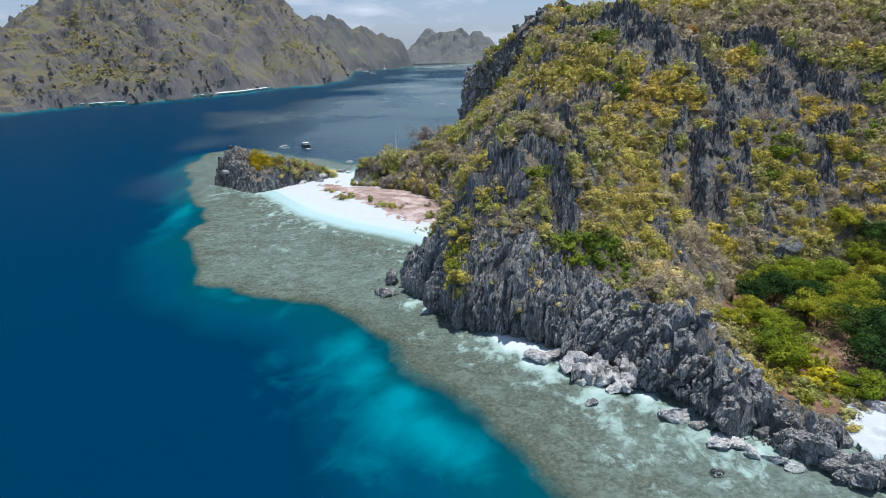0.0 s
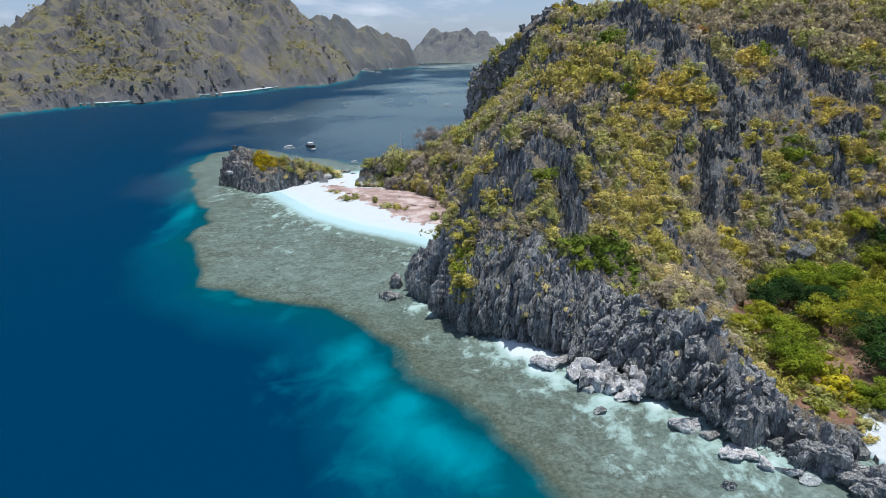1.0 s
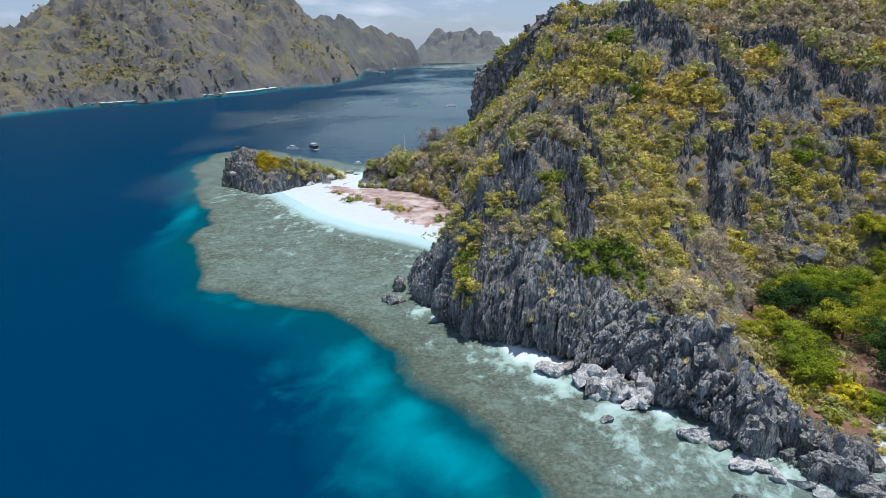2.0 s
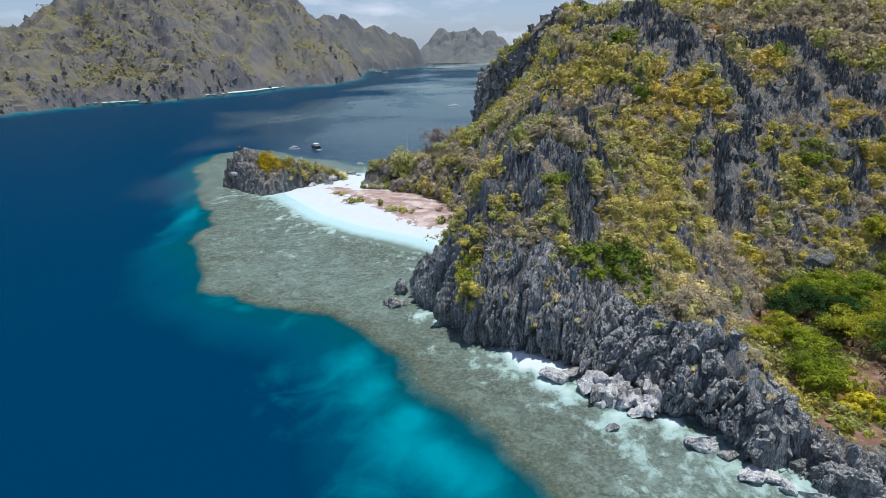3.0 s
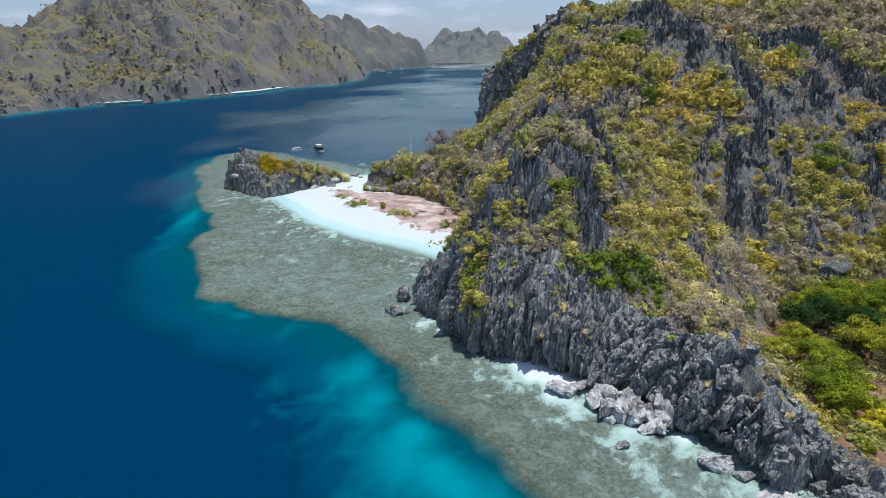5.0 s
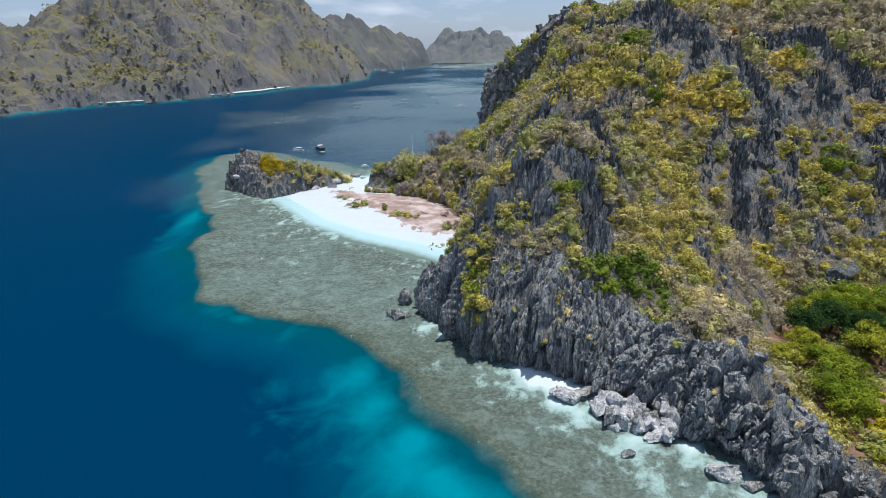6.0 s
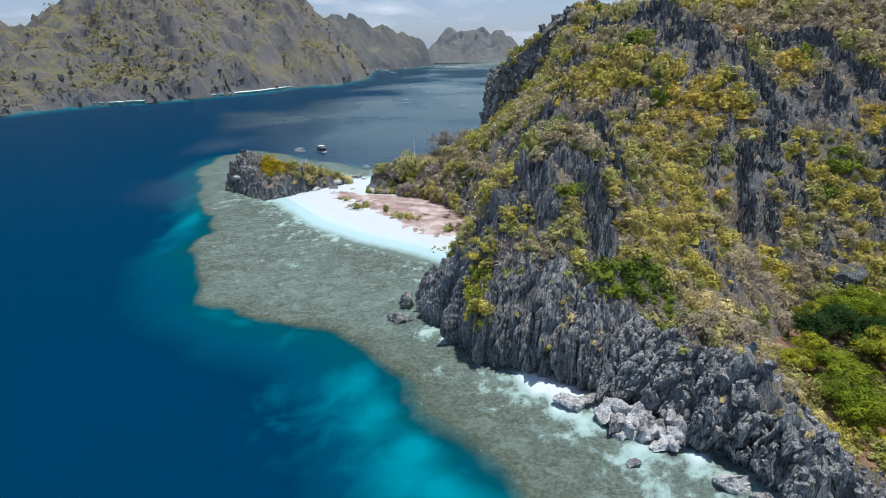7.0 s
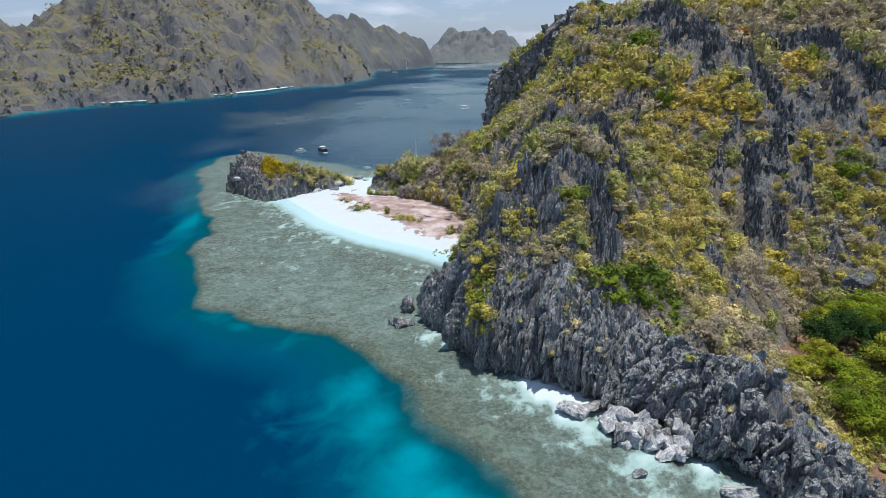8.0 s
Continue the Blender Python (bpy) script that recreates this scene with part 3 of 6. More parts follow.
def bed_height(X, Y):
    """The sea floor: reef flat, its drop-off, and shoals along the far coast."""
    coast_d, beach_d = inside(X, Y, COAST), inside(X, Y, BEACH)
    reef_d = inside(X, Y, REEF) + 3.0 * fbm(X, Y, 16, 4, 95)
    shore_d = np.maximum(np.minimum(-coast_d, -beach_d), 0)
    shallow = -1.30 + 0.62 * np.interp(X, (-70, -40, -4, 12), (1, 0.35, 0.45, 1)) * np.exp(-shore_d / 13.0) + 0.26 * fbm(X, Y, 3.0, 3, 97) * np.clip(reef_d / 5, 0, 1)
    shallow = shallow + 0.54 * np.exp(-shore_d / 20.0) * np.interp(X, (0, 14, 28, 40), (0, 0.9, 0.35, 0.0)) + 0.22 * np.exp(-np.maximum(-beach_d, 0) / 22.0)
    shallow = shallow - 0.30 * np.exp(-np.maximum(reef_d, 0) / 3.0)
    out = np.maximum(-reef_d, 0)
    fall = np.interp(X, (-95, -60, -22), (0.24, 0.19, 0.10))
    drop = -1.42 - out * fall * (1 + 0.3 * fbm(X, Y, 40, 2, 99)) + np.minimum(out / 7, 1) * 0.5 * fbm(X, Y, 19, 4, 101)
    bed = np.where(reef_d > 0, np.maximum(shallow, -1.42), np.clip(drop, -6, -1.42))
    for x, y, r, top in ((5, 130.5, 3.0, 0.5), (9, 128.4, 3.4, 0.8), (13.5, 125.5, 3.4, 0.85), (7, 124.5, 2.8, 0.5), (12, 119, 3.0, 0.5), (17, 114, 2.8, 0.45), (25, 107, 2.6, 0.4), (34.6, 105.6, 2.2, 0.8), (50, 88, 2.2, 0.35), (-18, 151, 3.6, 0.75), (-13, 147, 2.4, 0.6)):
        bed = bed + top * np.exp(-((X - x) ** 2 + (Y - y) ** 2) / r ** 2) * (reef_d > 0)
    far_d = inside(X, Y, FAR_COAST)
    return np.maximum(bed, np.where(far_d > -60, -0.8 + np.minimum(far_d - 2, 0) * 0.4, -6))


def bed_cover(X, Y):
    """What covers the sea floor: coral reef, and pale sand outside it, both 0 to 1."""
    reef_d = inside(X, Y, REEF) + 3.0 * fbm(X, Y, 16, 4, 95)
    soft = np.interp(X, (-110, -60, -35, -10), (3.6, 4.0, 5.0, 7.0))
    far_d = inside(X, Y, FAR_COAST)
    reef = np.maximum(np.clip(reef_d / soft + 0.5, 0, 1), np.clip((far_d + 3) / 4, 0, 1))
    sand = np.clip((far_d + 14) / 14, 0, 1) * 0.7
    for x, y, rx, ry, w in SHOALS:
        sand = sand + 0.8 * w * np.exp(-((X - x) / rx) ** 2 - ((Y - y) / ry) ** 2)
    rim = np.exp(-np.maximum(-reef_d, 0) / 2.5) * np.interp(X, (-140, -110, -90, -60, -40, -20), (0.35, 0.12, 0.2, 0.25, 0.10, 0.3))
    edge = np.exp(-np.abs(reef_d) / np.interp(X, (-60, -20), (4.0, 6.5))) * np.interp(X, (-110, -60), (0.4, 1.0))
    sand = sand * np.clip(0.25 - (reef_d + 1) / np.interp(X, (-60, -20), (3.5, 4.5)), 0.25, 1)
    return reef, np.clip(np.maximum(sand, rim), 0, 1), edge


def with_cover(me, reef, sand, edge):
    for name, values in (("reef_cover", reef), ("sand_cover", sand), ("reef_edge", edge)):
        a = me.attributes.new(name, 'FLOAT', 'POINT')
        a.data.foreach_set("value", np.asarray(values, np.float32).ravel())
    return me


def sheet(xs, ys):
    X, Y = np.meshgrid(xs, ys)
    return X, Y, grid_faces(*X.shape)


# sea floor, one sheet out to the horizon
sx = steps((-5000, -1400, 400), (-1400, -620, 60), (-620, -200, 14), (-200, -40, 1.3), (-40, 80, 0.9), (80, 330, 12), (330, 1200, 90), (1200, 5000, 500))
sy = steps((-3000, 30, 190), (30, 175, 0.9), (175, 300, 1.4), (300, 440, 2.4), (440, 600, 16), (600, 2400, 16), (2400, 5000, 200))
X, Y, F = sheet(sx, sy)
V = np.stack([X, Y, bed_height(X, Y)], -1).reshape(-1, 3)
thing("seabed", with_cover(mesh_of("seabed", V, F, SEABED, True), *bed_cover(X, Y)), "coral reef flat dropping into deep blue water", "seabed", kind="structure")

# land, one sheet cut into its kinds of ground
gx = steps((-142, -84, 1.5), (-84, -30, 0.7), (-30, 66, 0.38), (66, 92, 0.5), (92, 130, 0.8), (130, 330, 5))
gy = steps((60, 76, 2), (76, 172, 0.38), (172, 300, 0.8), (300, 375, 1.5), (375, 440, 5))
X, Y, F = sheet(gx, gy)
LAND, coast_d = land_height(X, Y)
ROCKY = rockiness(X, Y)
SLOPE_MASK = np.where(coast_d < 9, np.clip((LAND - 0.5) / 2.5, 0, 1), np.clip((LAND - 2.5) / 4, 0, 1))
AT_CLIFF = (Y < 190) & (X < 66) & (np.abs(coast_d) < 15)
pin = 2.4 * spikes(X, Y, 4.4, 71) + 1.5 * spikes(X, Y, 2.1, 75) + 2.6 * blocks(X, Y, 2.8, 72) + 1.5 * blocks(X, Y, 1.3, 74) + 0.6 * fbm(X, Y, 1.2, 2, 77) - 1.0
pin = np.where(Y > 325, 1.6 + 0.5 * (pin - 1.6), pin)
LAND = LAND + ROCKY * SLOPE_MASK * np.where(AT_CLIFF, np.clip((coast_d - np.where(X < 20, 10, 7)) / 4, 0, 1), 1) * (pin - 1.6) + (1 - ROCKY) * SLOPE_MASK * 0.5 * fbm(X, Y, 2.2, 2, 79)
isle = islet_height(X, Y)
isle = np.where(isle > 1.0, isle + 1.0 * spikes(X, Y, 3.2, 81) + 2.4 * blocks(X, Y, 3.4, 83) + 1.2 * blocks(X, Y, 1.7, 85) - 1.4, isle)
mound = mound_height(X, Y)
beach_d = inside(X, Y, BEACH)
sand = np.where(beach_d > -14, np.minimum(1.7 + 0.12 * fbm(X, Y, 6, 3, 91), np.where(beach_d > 5, 0.095 * (beach_d - 5), np.where(beach_d > 0, 0.055 * (beach_d - 5), 0.11 * beach_d - 0.275))), -60.0)
bed = bed_height(X, Y)
TOP = np.maximum.reduce([LAND, isle, mound, sand])
Z = np.maximum(TOP, bed)
V = np.stack([X, Y, np.maximum(TOP, -2.2)], -1).reshape(-1, 3)
is_sand = (sand >= np.maximum.reduce([LAND, isle, mound])).reshape(-1)[F].all(1)
cz = Z.reshape(-1)[F].mean(1)
cxy = V[F][:, :, :2].mean(1)
cx, cy = cxy[:, 0], cxy[:, 1]
seen = (TOP > bed - 0.25).reshape(-1)[F].any(1) & (TOP.reshape(-1)[F].max(1) > -2.1)
litter = is_sand & (inside(cx, cy, CLEARING) + 3.2 * fbm(cx, cy, 9, 4, 111) + 2.6 * fbm(cx, cy, 2.2, 4, 115) > 0)
cove = (inside(cx, cy, COVE) + 2.4 * fbm(cx, cy, 6, 3, 113) > 0) & (cz < 2.6)
valley = ~cove & (inside(cx, cy, COAST) > 10) & (cz < 3.2) & (cx > 50) & ~is_sand
rest = ~(is_sand | cove | valley)
thing("beach", sub_mesh("beach", V, F, seen & ((is_sand & ~litter) | cove), SAND, True), "bright white coral sand beach", "beach", kind="structure")
thing("clearing", sub_mesh("clearing", V, F, seen & litter & ~cove, LITTER, True), "pinkish brown dry clearing behind the beach", "ground", kind="structure")
thing("valley_ground", sub_mesh("valley_ground", V, F, seen & valley, EARTH, True), "brown leaf-strewn earth under the trees", "ground", kind="structure")
thing("hillside", sub_mesh("hillside", V, F, seen & rest, HILL), "steep limestone hillside with jagged grey crags", "hill", kind="structure")

bm = bmesh.new()
bmesh.ops.create_grid(bm, x_segments=8, y_segments=8, size=5000)
me = bpy.data.meshes.new("water")
bm.to_mesh(me)
bm.free()
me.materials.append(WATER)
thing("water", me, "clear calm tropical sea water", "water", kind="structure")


def ground_at(x, y):
    """Height of the ground sheet at a place, by bilinear reading of the grid."""
    x, y = np.atleast_1d(np.asarray(x, float)), np.atleast_1d(np.asarray(y, float))
    i = np.clip(np.searchsorted(gx, x) - 1, 0, len(gx) - 2)
    j = np.clip(np.searchsorted(gy, y) - 1, 0, len(gy) - 2)
    fx, fy = (x - gx[i]) / (gx[i + 1] - gx[i]), (y - gy[j]) / (gy[j + 1] - gy[j])
    return (Z[j, i] * (1 - fx) + Z[j, i + 1] * fx) * (1 - fy) + (Z[j + 1, i] * (1 - fx) + Z[j + 1, i + 1] * fx) * fy


# ---- far coast ----
def far_mountains(name, xs, ys, coast, crests, label, seed, cliff, rock=FAR_HAZE_ROCK, rough=1.0, least=4):
    A, B = np.meshgrid(xs, ys)
    d = inside(A, B, coast) - 9 * np.abs(fbm(A, B, 60, 4, seed)) + 4
    foot = cliff * np.clip(0.75 + 0.8 * fbm(A, B, 90, 4, seed + 21), 0.2, 1.6)
    spurs = 0.5 - np.abs(fbm(A + 0.4 * B, B, 105, 4, seed + 23, 0.55))
    h = np.maximum.reduce([ridge(A, B, line, s, p) for line, s, p in crests])
    h = h + rough * (11 * fbm(A, B, 90, 5, seed + 3, 0.6) + 6 * spikes(A, B, 34, seed + 5) + 7 * spikes(A, B, 15, seed + 9) + 5 * blocks(A, B, 13, seed + 11) - 1)
    h = h + rough * 22 * spurs * np.clip(h / 70, 0, 1)
    gully = np.abs(fbm(A, B, 75, 4, seed + 13))
    h = h - 13 * (1 - np.clip(gully * 3.2, 0, 1)) * np.clip(h / 60, 0, 1)
    z = np.where(d > 0, np.minimum(np.maximum(h, least), foot * (1 - np.exp(-np.maximum(d, 0) / 7)) + (1.25 + 0.5 * spurs) * np.maximum(d, 0)), -3)
    v = np.stack([A, B, z], -1).reshape(-1, 3)
    f = grid_faces(*A.shape)
    keep = z.reshape(-1)[f].max(1) > -2.5
    thing(name, sub_mesh(name, v, f, keep, rock), label, "mountain", kind="structure")
    return A, B, z


CREST_A = [(-700, 560, 70), (-650, 700, 84), (-610, 790, 96), (-602, 850, 113), (-600, 900, 132), (-559, 950, 165), (-535, 1010, 150), (-515, 1050, 136), (-479, 1100, 172),
           (-416, 1150, 168), (-375, 1180, 143), (-338, 1225, 114), (-300, 1240, 90)]
CREST_B = [(-560, 1350, 110), (-391, 1500, 117), (-340, 1560, 131), (-290, 1610, 112), (-222, 1700, 72), (-178, 1745, 30)]
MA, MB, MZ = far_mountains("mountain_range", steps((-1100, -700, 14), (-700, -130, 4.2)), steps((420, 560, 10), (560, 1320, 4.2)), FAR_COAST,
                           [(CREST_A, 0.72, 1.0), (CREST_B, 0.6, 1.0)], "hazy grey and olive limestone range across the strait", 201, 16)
far_mountains("far_headland", steps((-620, -120, 5)), steps((1312, 1800, 5)), FAR_COAST, [(CREST_A, 0.72, 1.0), (CREST_B, 0.6, 1.0)], "grey-green limestone headland paled with haze colour beyond the range", 201, 16, HEAD_HAZE_ROCK, 0.8)
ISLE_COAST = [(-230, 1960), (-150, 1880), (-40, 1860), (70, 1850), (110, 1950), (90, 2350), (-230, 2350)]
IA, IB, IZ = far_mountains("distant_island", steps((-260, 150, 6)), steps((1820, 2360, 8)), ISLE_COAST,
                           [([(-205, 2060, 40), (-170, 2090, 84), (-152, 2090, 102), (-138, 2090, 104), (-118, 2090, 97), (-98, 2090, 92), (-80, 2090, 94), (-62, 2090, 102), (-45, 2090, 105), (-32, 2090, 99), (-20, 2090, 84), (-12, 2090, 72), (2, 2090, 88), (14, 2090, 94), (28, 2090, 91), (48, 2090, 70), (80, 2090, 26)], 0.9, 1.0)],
                           "grey limestone towers tinted with haze at the end of the strait", 301, 24, ISLE_HAZE_ROCK, 0.45, -3)


# ---- plants and crags ----
rng = np.random.default_rng(7)


def leaf_cloud(n, blobs, size, flat=0.75, seed=0, levels=3, around=8):
    """Leaf sprays lying on a few rounded clumps. Returns quads as verts (n*4, 3) for a plant one metre in radius."""
    g = np.random.default_rng(seed)
    centre = g.normal(0, 0.44, (blobs, 3)) * (1, 1, 0.5) + (0, 0, 0.62)
    rad = g.uniform(0.28, 0.52, blobs)
    pick = g.integers(0, blobs, n)
    dirn = g.normal(0, 1, (n, 3)) + (0, 0, 0.55)
    dirn /= np.linalg.norm(dirn, axis=1)[:, None]
    pos = centre[pick] + dirn * rad[pick][:, None] * g.uniform(0.75, 1.08, (n, 1)) * (1, 1, flat)
    pos[:, 2] = np.maximum(pos[:, 2] - 0.12, -0.35)
    nor = dirn * 1.0 + (0, 0, 0.1) + g.normal(0, 0.12, (n, 3))
    nor /= np.linalg.norm(nor, axis=1)[:, None]
    a = np.cross(nor, g.normal(0, 1, (n, 3)))
    a /= np.linalg.norm(a, axis=1)[:, None] + 1e-9
    b = np.cross(nor, a)
    s = size * g.uniform(0.6, 1.3, (n, 1))
    k = s * g.uniform(0.5, 0.9, (n, 1))
    leaves = np.stack([pos - a * s, pos + a * s * 0.5 - b * k, pos + a * s * 0.5 + b * k + nor * s * 0.2], 1).reshape(-1, 3)
    ang = np.linspace(0, 2 * math.pi, around + 1)
    bump = 1 + 0.18 * g.normal(0, 1, (levels + 1, around + 1))
    bump[:, -1] = bump[:, 0]
    dome = []
    for lo in range(levels):
        for q in range(around):
            quad = []
            for lv, qq in ((lo, q), (lo, q + 1), (lo + 1, q + 1), (lo + 1, q)):
                e = lv / levels * math.pi / 2
                rr = 0.6 * math.cos(e) * bump[lv, qq]
                quad.append((rr * math.cos(ang[qq]), rr * math.sin(ang[qq]), -0.1 + 0.78 * math.sin(e) * flat * (bump[lv, qq] if lv < levels else 1.0)))
            dome += [quad[:3], [quad[0], quad[2], quad[3]]]
    return np.concatenate([np.array(dome).reshape(-1, 3), leaves])


def twig_cloud(n, seed=0, thick=0.026):
    g = np.random.default_rng(seed)
    base = g.normal(0, 0.22, (n, 3)) * (1, 1, 0.1)
    dirn = g.normal(0, 0.75, (n, 3)) + (0, 0, 0.9)
    dirn[:, 2] = np.abs(dirn[:, 2])
    dirn /= np.linalg.norm(dirn, axis=1)[:, None]
    start = base + dirn * g.uniform(0.1, 0.7, (n, 1))
    end = start + (dirn + g.normal(0, 0.35, (n, 3))) * g.uniform(0.35, 0.6, (n, 1))
    side = np.cross(dirn, g.normal(0, 1, (n, 3)))
    side *= thick / (np.linalg.norm(side, axis=1)[:, None] + 1e-9)
    return np.stack([start - side, start + side, end], 1).reshape(-1, 3)


def spire(seed, sides=6, levels=4):
    """A fluted limestone blade of radius about one and height one."""
    g = np.random.default_rng(seed)
    ang = np.linspace(0, 2 * math.pi, sides, endpoint=False) + g.uniform(-0.3, 0.3, sides)
    prof = g.uniform(0.65, 1.15, sides)
    v = []
    lean = g.normal(0, 0.12, 2)
    squash = g.uniform(0.45, 1.0)
    for k in range(levels):
        t = k / (levels - 1)
        r = (1 - t ** 2.4) * 0.85 + 0.13
        jag = g.uniform(0.68, 1.25, sides)
        zz = t + (g.uniform(-0.2, 0.14, sides) if k else -0.25)
        v.append(np.stack([np.cos(ang) * prof * r * jag + lean[0] * t * 2, np.sin(ang) * prof * r * jag * squash + lean[1] * t * 2, np.broadcast_to(zz, sides)], 1))
    v = np.concatenate(v + [np.array([[lean[0] * 2.2, lean[1] * 2.2, 0.95]])])
    f = []
    for k in range(levels - 1):
        for s in range(sides):
            a, b = k * sides + s, k * sides + (s + 1) % sides
            f += [(a, b, b + sides), (a, b + sides, a + sides)]
    top = (levels - 1) * sides
    f += [(top + s, top + (s + 1) % sides, len(v) - 1) for s in range(sides)]
    return v, np.array(f)


def scattered(name, templates, places, sizes, heights, material, label, category, faces=None, sink=0.0, smooth=False):
    """Many small plants or crags as one mesh."""
    vs, fs, count = [], [], 0
    turn = rng.uniform(0, 2 * math.pi, len(places))
    pick = rng.integers(0, len(templates), len(places))
    for k, tpl in enumerate(templates):
        idx = np.where(pick == k)[0]
        if not len(idx):
            continue
        v = tpl if faces is None else tpl[0]
        f = np.arange(len(v)).reshape(-1, 3) if faces is None else tpl[1]
        c, s = np.cos(turn[idx])[:, None], np.sin(turn[idx])[:, None]
        x, y = v[None, :, 0] * sizes[idx][:, None], v[None, :, 1] * sizes[idx][:, None]
        out = np.stack([x * c - y * s + places[idx, 0][:, None], x * s + y * c + places[idx, 1][:, None],
                        v[None, :, 2] * heights[idx][:, None] + places[idx, 2][:, None] - sink], -1)
        vs.append(out.reshape(-1, 3))
        fs.append((f[None] + (np.arange(len(idx)) * len(v))[:, None, None] + count).reshape(-1, f.shape[1]))
        count += len(idx) * len(v)
    return thing(name, mesh_of(name, np.concatenate(vs), np.concatenate(fs), material, smooth), label, category, kind="stuff")


CROWNS = [leaf_cloud(370, 16, 0.112, 0.8, 380 + k) for k in range(8)]
CROWNS_FAR = [leaf_cloud(150, 12, 0.170, 0.8, 390 + k) for k in range(6)]
BUSHY = [leaf_cloud(210, 12, 0.138, 0.8, 396 + k) for k in range(7)]
LEAFY = [leaf_cloud(155, 9, 0.165, 0.8, 400 + k) for k in range(7)]
LEAFY_FAR = [leaf_cloud(70, 7, 0.21, 0.8, 430 + k) for k in range(5)]
TINY = [leaf_cloud(14, 3, 0.34, 0.8, 480 + k) for k in range(5)]
TWIGGY = [twig_cloud(66, 460 + k, 0.036) for k in range(5)]
THICKET = [twig_cloud(130, 475 + k, 0.022) for k in range(5)]
TWIGGY_FAR = [twig_cloud(55, 470 + k, 0.045) for k in range(5)]
SPIRES = [spire(500 + k) for k in range(9)]


def sample(n, x0, x1, y0, y1, test):
    p = np.stack([rng.uniform(x0, x1, n), rng.uniform(y0, y1, n)], 1)
    return p[test(p[:, 0], p[:, 1])]


def with_ground(p):
    return np.concatenate([p, ground_at(p[:, 0], p[:, 1])[:, None]], 1)


def on_hill(x, y):
    return (inside(x, y, COAST) > 2.5) & (ground_at(x, y) > 3.0)


NEAR_BOX, FAR_BOX = (-26, 140, 95, 230), (-20, 215, 230, 380)


def zone(x, y, seed, size=26):
    return fbm(x, y, size, 3, seed)


# where one kind of growth rules: place and radius
AMBER_AT = [(60, 219, 9), (67, 212, 7), (92, 224, 6), (107, 203, 8), (75, 172, 5), (66, 192, 3.6), (118, 204, 5), (61, 209, 5)]
YELLOW_AT = [(45, 162, 6), (46, 155, 5), (32, 150, 5), (45, 233, 9), (35, 242, 9), (-1, 162, 4.5), (102, 187, 6), (105, 176, 7), (88, 198, 5), (42, 171, 6), (48, 202, 6), (-1, 146, 3)]
GREEN_AT = [(26, 136, 5), (33, 139, 5), (50, 250, 5), (60, 255, 3), (22, 230, 2.6), (25, 142, 2.2), (16, 151, 2.4), (97, 199, 5), (41, 144, 2.4), (-2, 142, 2)]
DRY_AT = [(95, 247, 8), (112, 240, 7), (126, 232, 7), (64, 157, 6), (109, 182, 5), (38, 165, 3.2), (27, 224, 5), (79, 171, 5), (54, 151, 4.5), (70, 159, 6), (4, 251, 7), (51, 235, 4), (12, 168, 4), (58, 132, 5), (8, 150, 4), (14, 161, 5), (22, 163, 3)]
STRAW_AT = [(51, 142, 4.5), (51, 128, 4), (45, 142, 3.5), (56, 118, 3.5)]


def around(x, y, places):
    return sum(np.exp(-((x - a) ** 2 + (y - b) ** 2) / r ** 2) for a, b, r in places)


def dryness(x, y):
    """Where the growth has dried to grey twigs and straw."""
    return around(x, y, DRY_AT)


def crag_core(x, y):
    return np.min([crag_distance(x, y, c) for c in CRAGS], axis=0) < 1.22


def growth_ok(x, y):
    return on_hill(x, y) & ~crag_core(x, y) & ((rockiness(x, y) < 0.55 + 0.2 * fbm(x, y, 3, 2, 131)) | ((fbm(x, y, 5, 2, 139) > 0.6) & (inside(x, y, COAST) > 12)))


def jittered(x0, x1, y0, y1, gap):
    """One place in each square of a lattice, so that crowns touch but do not pile up."""
    a, b = np.meshgrid(np.arange(x0, x1, gap), np.arange(y0, y1, gap))
    return np.stack([a.ravel() + rng.uniform(-0.5, 0.5, a.size) * gap, b.ravel() + rng.uniform(-0.5, 0.5, a.size) * gap], 1)


KINDS_OF_GROWTH = [("yellow_green_shrubs", LEAF_YELLOW, "yellow-green shrubs covering the limestone slope", YELLOW_AT, 141, 0.26), ("olive_shrubs", LEAF_OLIVE, "dull olive shrubs on the limestone slope", [], 143, 0.50),
                   ("dry_brown_shrubs", LEAF_DRY, "dry brown-leaved shrubs on the limestone slope", DRY_AT, 147, 0.34), ("green_shrubs", LEAF_GREEN, "fresh green shrubs among the crags", GREEN_AT, 149, 0.0),
                   ("amber_shrubs", LEAF_AMBER, "broad golden-green shrubs on the upper slope", AMBER_AT, 151, 0.05), ("straw_shrubs", LEAF_STRAW, "straw-coloured dry shrubs above the broken cliff", STRAW_AT, 153, -0.15)]


